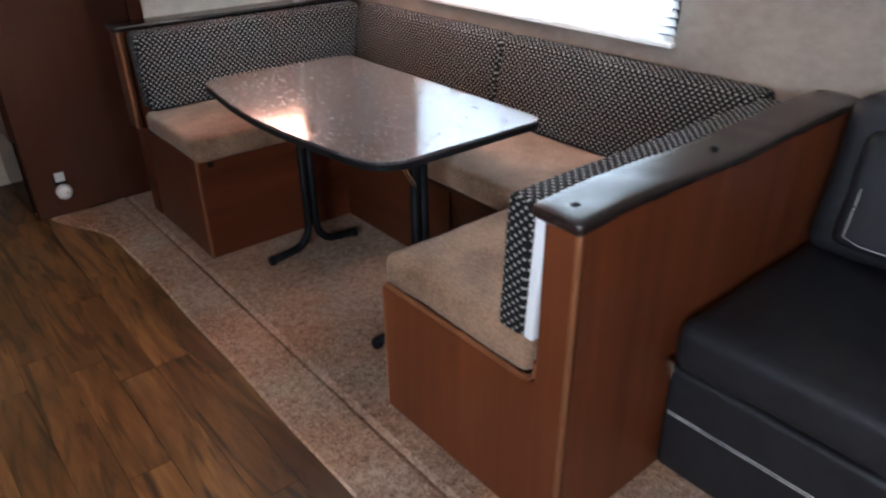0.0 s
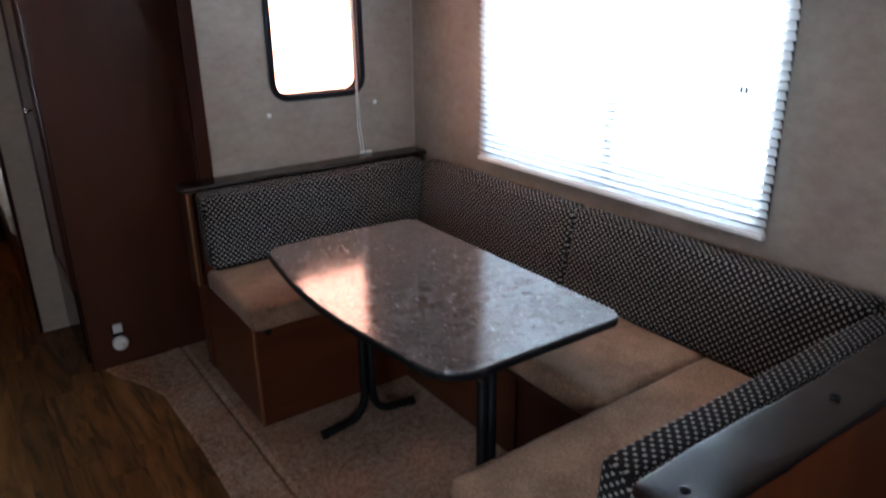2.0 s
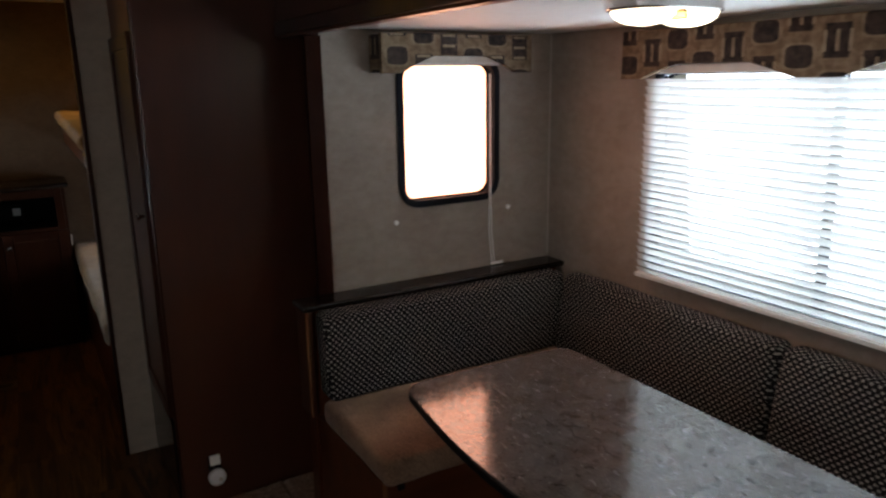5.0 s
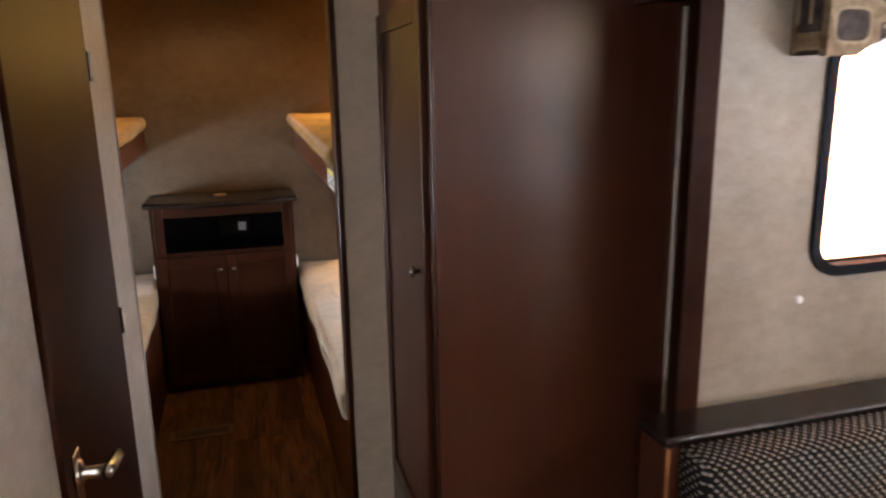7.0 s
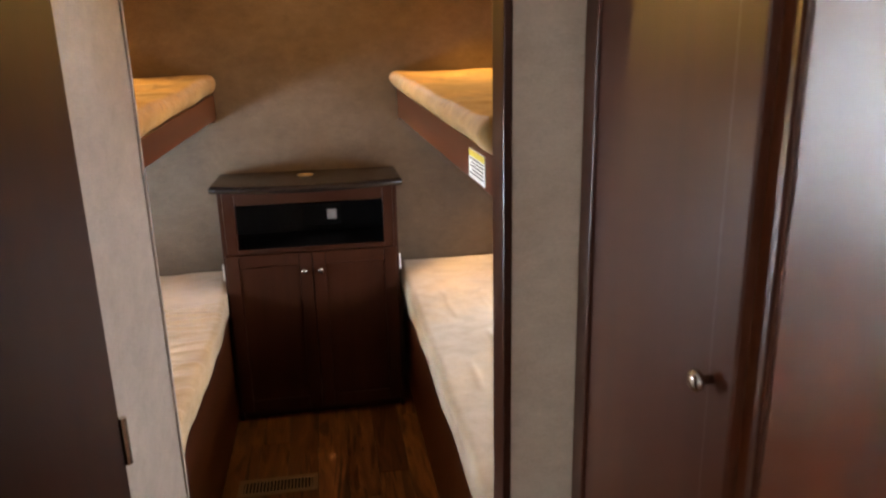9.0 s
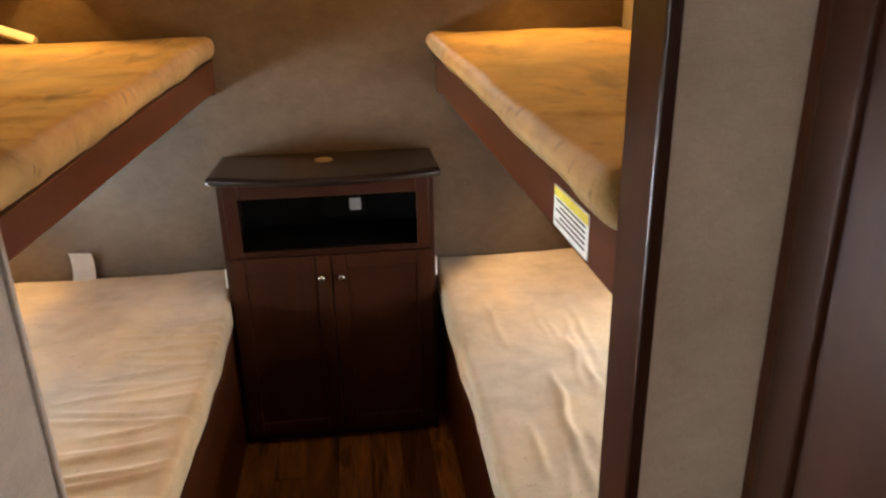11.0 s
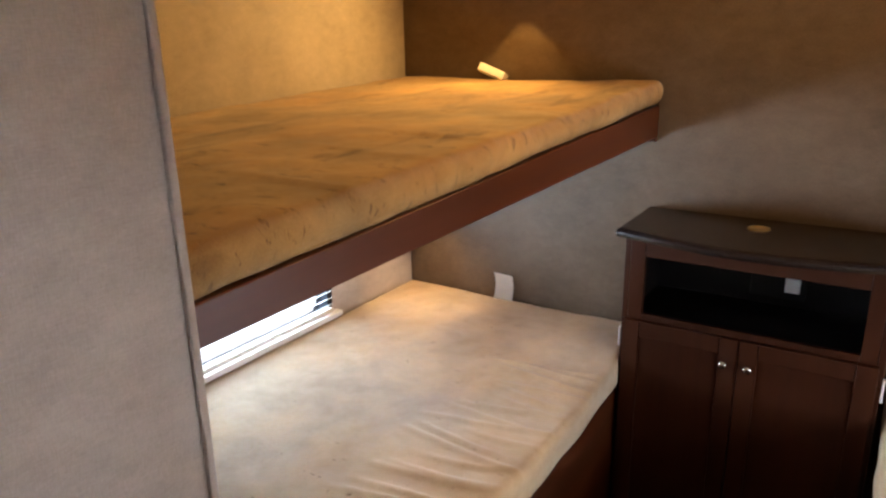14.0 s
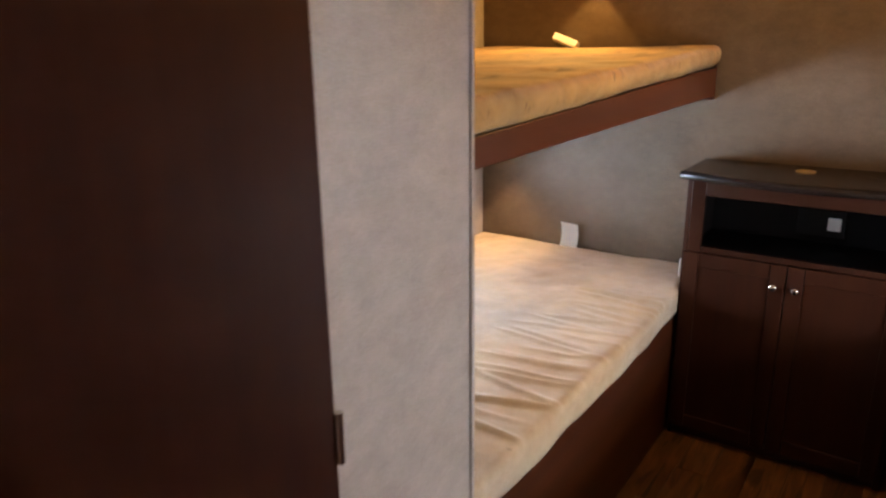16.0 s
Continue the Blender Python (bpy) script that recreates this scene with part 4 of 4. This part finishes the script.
def socket():
    s = thing("wall_socket", (0.68, 3.617, 0.12), "dark socket with a white plug-in air freshener, on the closet panel", "socket")
    part("plate", box(0.655, 0.705, 3.6115, 3.6175, 0.085, 0.20, 0.003), BLACK, s)
    part("cover", box(0.660, 0.702, 3.600, 3.6112, 0.160, 0.205, 0.004), WHITE, s, "white square plug cover")
    part("plug_body", turned([(0.028, 0.0), (0.036, -0.012), (0.036, -0.028), (0.026, -0.040), (0.010, -0.043)], (0.682, 3.611, 0.112), "y", 24), WHITE, s, "round white plug-in unit", True)
    part("plug_button", turned([(0.008, 0.0), (0.008, -0.004), (0.004, -0.005)], (0.690, 3.568, 0.112), "y", 12), IVORY, s)


socket()


def bathroom_door():
    d = thing("door_1", (HALL, 3.57, FZ), "closed dark cherry bathroom door with a brushed nickel lever", "door", kind="structure")
    part("leaf", box(HALL - 0.030, HALL + 0.006, DY0 + 0.036, DY1 - 0.004, 0.002, 1.895, 0.003), WOOD_DOOR, d)
    part("door_frame", box(HALL - 0.048, HALL + 0.010, DY0 + 0.002, DY0 + 0.031, 0.002, 1.898, 0.004), WOOD_DOOR, d, "dark cherry door frame post")
    y, z, x = 3.300, 0.985, HALL + 0.006
    lever = part("door_handle", turned([(0.028, 0.0), (0.028, 0.007), (0.022, 0.011), (0.012, 0.014), (0.012, 0.050)], (x, y, z), "x", 20), CHROME, d, "brushed nickel lever", True)
    part("lever_arm", tube([(x + 0.050, y - 0.014, z), (x + 0.054, y, z), (x + 0.056, y + 0.02, z - 0.002), (x + 0.056, y + 0.060, z - 0.010), (x + 0.054, y + 0.088, z - 0.017)], 0.0125, 12), CHROME, lever, "", True)
    part("back_plate", box(x + 0.0005, x + 0.005, y - 0.022, y + 0.022, z - 0.105, z + 0.045, 0.002), CHROME, lever)
    for z in (0.35, 1.085, 1.72):
        part("hinge", tube([(HALL + 0.009, DY1 - 0.002, z - 0.035), (HALL + 0.009, DY1 - 0.002, z + 0.035)], 0.0055, 8), CHROME, d, "nickel hinge knuckle")


bathroom_door()

# ---------------------------------------------------------------- bunk room


def wrinkled(top, seam_x, sign, drop, taper, folds, lengthwise=False):
    """Sag towards the door, a soft front corner, and stitched-cover creases along the front edge."""
    rng = random.Random(int(abs(seam_x) * 1000) + int(top * 10))
    creases = [(4.70 + 1.15 * (i + rng.uniform(-0.4, 0.4)) / folds, rng.uniform(0.10, 0.24), rng.uniform(0.12, 0.27), rng.uniform(0.45, 1.0) * (0.45 if top > 1 else 1.0), rng.uniform(-0.30, 0.12)) for i in range(folds)]

    if lengthwise:
        creases = [(rng.uniform(0.08, 0.50), rng.uniform(4.75, 5.65), rng.uniform(0.10, 0.30), rng.uniform(0.4, 1.0), rng.uniform(-0.10, 0.22)) for i in range(folds)]

    def shape(p):
        m = Vector()
        inset = abs(p.x - seam_x)
        m.z -= drop * (BY - p.y) / 2.0
        if taper and inset < 0.3:
            m.x += taper * sign * max(0.0, (p.y - 5.6) / 0.7) ** 1.5 * (1 - inset / 0.3)
        if p.z > top - 0.03:
            m.z += 0.006 * noise.noise((p.x * 3, p.y * 3, 1.3))
            for y, mid, half, strength, slope in creases:
                if lengthwise:
                    along = (p.y - mid) / half
                    off = inset - y - slope * (p.y - mid) - 0.012 * noise.noise((p.y * 9, y * 30, 4.0))
                else:
                    along = (inset - mid) / half
                    off = p.y - y - slope * (inset - mid) - 0.02 * along * along
                if abs(along) < 1:
                    m.z += (0.008 if lengthwise else 0.014) * strength * (1 - along * along) * math.exp(-(off / 0.010) ** 2)
        if top > 1 and inset < 0.08:
            m.x += sign * (0.026 if sign > 0 else 0.006) * min(1.0, max(0.0, (top - 0.035 - p.z) / 0.045))
        if inset < 0.08:
            m.x += 0.010 * noise.noise((p.y * 4, p.z * 5, 2.0))
        return m
    return shape


def bunk(name, x0, x1, rail_z0, rail_z1, face, sign, label, drop=0.0, tip=0.0):
    """A bunk: deck with a cherry front rail. face: x of the rail's front; drop: how far it sags at the door end."""
    y0, y1 = 4.302, BY - 0.001
    b = thing(name, ((x0 + x1) / 2, 5.3, rail_z0), label, "bunk bed", "bunks")
    lo, hi = sorted((face, face + sign * 0.022))
    outline = [(y0, rail_z0 - tip), (y1, rail_z0), (y1, rail_z1), (y0, rail_z1 - drop)]
    part("front_rail", prism(outline, "x", lo, hi, 0.003), WOOD_Y, b)
    d0, d1 = sorted((face + sign * 0.023, x0 if sign < 0 else x1))
    deck = [(y0, rail_z0 + 0.03 - tip), (y1, rail_z0 + 0.03), (y1, rail_z1 - 0.02), (y0, rail_z1 - 0.02 - drop)]
    part("deck", prism(deck, "x", d0, d1), WOOD_Y, b)
    if rail_z0 > 0.5:
        part("support_cleat", box(min(face, face + sign * 0.10), max(face, face + sign * 0.10), BY - 0.03, BY - 0.001, rail_z0 - 0.014, rail_z0 - 0.001, 0.002), WOOD_DARK, b)
    return b


def mattress(x0, x1, z0, top, seam_x, sign, label, drop=0.0, taper=0.0, folds=10, lengthwise=False):
    y0, y1 = 4.305, BY - 0.008
    m = thing("mattress", ((x0 + x1) / 2, (y0 + y1) / 2, z0), label, "mattress", "bunk mattresses")
    shape = wrinkled(top, seam_x, sign, drop, taper, folds, lengthwise)
    part("cover", cushion(x0, x1, y0, y1, z0, top, 0.034 if top > 1 else 0.028, 0.009 if top < 1 else 0.014, 0.004, shape), SUEDE_LAMPLIT_STAINED if top > 1 else SUEDE, m, "", True)
    pts = []
    for y in np.linspace(y0 + 0.03, y1 - 0.03, 60):
        p = Vector((seam_x + sign * 0.012, float(y), z0 + 0.016))
        pts.append(p + shape(p) + Vector((0, 0, 0.003 * noise.noise((y * 6, 5, 1)))))
    part("piping", tube(pts, 0.0045, 6), SUEDE_LAMPLIT_STAINED if top > 1 else SUEDE, m, "stitched edge piping")


bunk("upper_bunk", LX + 0.002, -0.42, 1.322, 1.432, -0.400, -1, "upper bunk shelf with a cherry front rail, by the window wall", 0.070, 0.020)
mattress(LX + 0.004, -0.385, 1.434, 1.514, -0.385, -1, "tan suede mattress, rumpled, on the upper bunk by the window", 0.075, 0.0, 5)
bunk("lower_bunk", LX + 0.002, -0.36, FZ + 0.001, 0.500, -0.395, -1, "lower bunk base with a cherry front, by the low window")
mattress(LX + 0.004, -0.365, 0.502, 0.617, -0.365, -1, "tan suede mattress, wrinkled, on the lower bunk by the low window", 0.0, 0.05, 22)
bunk("upper_bunk", 0.42, RX - 0.002, 1.305, 1.432, 0.420, 1, "upper bunk shelf with a warning label on its rail", 0.050, 0.010)
mattress(0.378, RX - 0.004, 1.434, 1.514, 0.378, 1, "tan suede mattress on the upper bunk with the labelled rail", 0.050, 0.0, 4)
bunk("lower_bunk", 0.40, RX - 0.002, FZ + 0.001, 0.500, 0.412, 1, "lower bunk base with a cherry front beside the cabinet")
mattress(0.388, RX - 0.004, 0.502, 0.617, 0.388, 1, "tan suede mattress, creased, on the lower bunk beside the cabinet", 0.0, 0.0, 16, True)


def media_cabinet():
    c = thing("media_cabinet", (-0.01, 6.15, FZ), "cherry media cabinet with a dark bowed top and an open niche", "cabinet")
    x0, x1, y0, z1 = -0.385, 0.368, 5.985, 1.044
    y1 = BY - 0.002
    part("side", box(x0, x0 + 0.018, y0, y1, FZ + 0.001, z1, 0.002), WOOD_CAB_DIM, c)
    part("side", box(x1 - 0.018, x1, y0, y1, FZ + 0.001, z1, 0.002), WOOD_CAB_DIM, c)
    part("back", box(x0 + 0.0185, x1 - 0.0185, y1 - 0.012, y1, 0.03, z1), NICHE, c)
    part("face_stile", box(x0 + 0.0185, -0.318, y0, y0 + 0.018, 0.03, z1, 0.002), WOOD_CAB_DIM, c)
    part("face_stile", box(0.306, x1 - 0.0185, y0, y0 + 0.018, 0.03, z1, 0.002), WOOD_CAB_DIM, c)
    part("face_rail", box(-0.3175, 0.3055, y0, y0 + 0.018, 0.986, z1, 0.002), WOOD_CAB_DIM_X, c)
    part("face_rail", box(-0.3175, 0.3055, y0, y0 + 0.018, 0.745, 0.792, 0.002), WOOD_CAB_DIM_X, c)
    part("toe_board", box(x0 + 0.0185, x1 - 0.0185, y0 + 0.02, y0 + 0.036, FZ + 0.001, 0.06), WOOD_CAB_DIM_X, c)
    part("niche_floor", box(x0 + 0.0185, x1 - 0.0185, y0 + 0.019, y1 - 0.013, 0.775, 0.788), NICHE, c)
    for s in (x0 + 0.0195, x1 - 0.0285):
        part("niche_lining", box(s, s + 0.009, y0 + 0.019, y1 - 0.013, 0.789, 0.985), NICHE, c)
    for u0, u1, kx in ((x0 + 0.012, -0.0125, -0.049), (-0.0095, x1 - 0.012, 0.023)):
        door = panel_door("cabinet_door", c, "y", y0 - 0.001, -1, u0, u1, 0.035, 0.772, 0.055, 0.019)
        knob(door, "y", -1, kx, y0 - 0.020, 0.690, 0.9)
    n = 16
    front = [(-0.412 + 0.805 * i / n, 5.962 - 0.075 * math.sin(math.pi * i / n)) for i in range(n + 1)]
    part("top", prism(front + [(0.393, y1), (-0.412, y1)], "z", 1.0445, 1.076, 0.012), ESPRESSO, c, "espresso laminate bowed top")
    part("cable_ring", turned([(0.034, 0.0), (0.034, 0.003), (0.024, 0.0035), (0.022, 0.001)], (-0.02, 6.16, 1.076), "z", 24), BRASS, c, "brass cable ring")
    for x in (x0 - 0.004, x1 + 0.004):
        part("side_hinge", box(x - 0.004, x + 0.004, y0 + 0.0, y0 + 0.02, 0.66, 0.73, 0.002), WHITE, c, "pale hinge cover")


media_cabinet()

outlet = thing("outlet", (0.05, BY - 0.015, 0.88), "black outlet plate with a pale cover inside the cabinet niche", "outlet")
part("plate", box(-0.045, 0.125, BY - 0.022, BY - 0.0145, 0.815, 0.915, 0.003), BLACK, outlet)
part("cover", box(0.062, 0.108, BY - 0.030, BY - 0.0225, 0.840, 0.890, 0.004), WHITE, outlet)


def wall_tag(x, z, w, h, turn, label):
    t = thing("wall_tag", (x, BY - 0.01, z), label, "tag", "white tags at the bunk heads")
    own = bmesh.new()
    grid = []
    for i in range(9):
        v = i / 8
        row = []
        for j in range(2):
            px = (j - 0.5) * w
            row.append(own.verts.new((px, -0.012 - 0.030 * (v - 0.45) ** 2 * 2.2, v * h)))
        grid.append(row)
    for a, b in zip(grid, grid[1:]):
        own.faces.new((a[0], a[1], b[1], b[0]))
    bmesh.ops.solidify(own, geom=own.faces[:], thickness=0.003)
    bmesh.ops.rotate(own, verts=own.verts, cent=(0, 0, h / 2), matrix=Matrix.Rotation(radians(turn), 3, "Y"))
    bmesh.ops.translate(own, verts=own.verts, vec=(x, BY - 0.012, z))
    part("card", own, WHITE, t)


wall_tag(-0.985, 0.605, 0.085, 0.125, 3, "white plastic tag standing against the wall on the lower bunk")
tipped = thing("wall_tag", (-1.03, BY - 0.03, 1.51), "white plastic tag tipped over on the upper bunk", "tag", "white tags at the bunk heads")
tag_bm = box(-0.058, 0.058, -0.022, 0.022, -0.016, 0.016, 0.005)
bmesh.ops.rotate(tag_bm, verts=tag_bm.verts, cent=(0, 0, 0), matrix=Euler((radians(-22), radians(20), 0)).to_matrix())
bmesh.ops.translate(tag_bm, verts=tag_bm.verts, vec=(-1.035, BY - 0.038, 1.535))
part("card", tag_bm, WHITE, tipped)


def warning_label():
    w = thing("warning_label", (0.419, 4.535, 1.335), "white and yellow warning label on the bunk rail", "label")
    part("sheet", box(0.4175, 0.4192, 4.448, 4.620, 1.305, 1.372), PAPER_WHITE, w)
    part("header_band", box(0.4166, 0.4174, 4.450, 4.618, 1.356, 1.370), YELLOW, w, "yellow header band")
    for i in range(5):
        part("text_bar", box(0.4168, 0.4174, 4.460, 4.605 - 0.02 * (i % 2), 1.3495 - i * 0.0085, 1.3525 - i * 0.0085), INK, w)


warning_label()


def floor_vent():
    v = thing("floor_vent", (-0.18, 5.43, FZ), "bronze slotted floor vent in the bunk room", "floor vent")
    x0, x1, y0, y1 = -0.335, -0.035, 5.375, 5.485
    z0, z1 = FZ + 0.0035, FZ + 0.008
    for a, b, c, d in ((x0, x1, y0, y0 + 0.02), (x0, x1, y1 - 0.02, y1), (x0, x0 + 0.02, y0 + 0.02, y1 - 0.02), (x1 - 0.02, x1, y0 + 0.02, y1 - 0.02)):
        part("rim", box(a, b, c, d, z0, z1, 0.001), BRONZE, v)
    part("well", box(x0 + 0.02, x1 - 0.02, y0 + 0.02, y1 - 0.02, FZ + 0.0032, FZ + 0.0038), NICHE, v)
    for i in range(20):
        x = x0 + 0.026 + i * (x1 - x0 - 0.052) / 19
        part("slat", box(x - 0.003, x + 0.003, y0 + 0.02, y1 - 0.02, FZ + 0.004, z1 - 0.001), BRONZE, v)


floor_vent()

# ---------------------------------------------------------------- floor planks
rng = random.Random(11)
width, start = 0.120, LX + 0.002
shared = {}


def plank_mesh(w, length):
    key = (round(w, 4), round(length, 3))
    if key not in shared:
        own = box(0.0006, w - 0.0006, 0.0006, length - 0.0006, -0.004, 0.0, 0.0008, 1)
        shared[key] = mesh_from("plank", own, PLANK)
    return shared[key]


x = start
while x < 0.80:
    w = min(width, 0.80 - x)
    y = SOUTH - rng.choice((0.0, 0.15, 0.3, 0.45, 0.6, 0.75))
    while y < BY - 0.01:
        length = rng.choice((0.6, 0.75, 0.9, 0.9))
        a, b = max(y, SOUTH), min(y + length, BY - 0.003)
        if b - a > 0.02:
            inside_bath = x + w < HALL - 0.05 and a > 2.7 and b < 4.2
            if not inside_bath:
                ob = new("plank", plank_mesh(w, b - a))
                ob.parent = floor
                ob.location = (x, a, FZ)
        y += length
    x += width
part("plank_rest", box(0.801, 1.145, 3.64, BY - 0.003, FZ - 0.004, FZ), PLANK, floor)
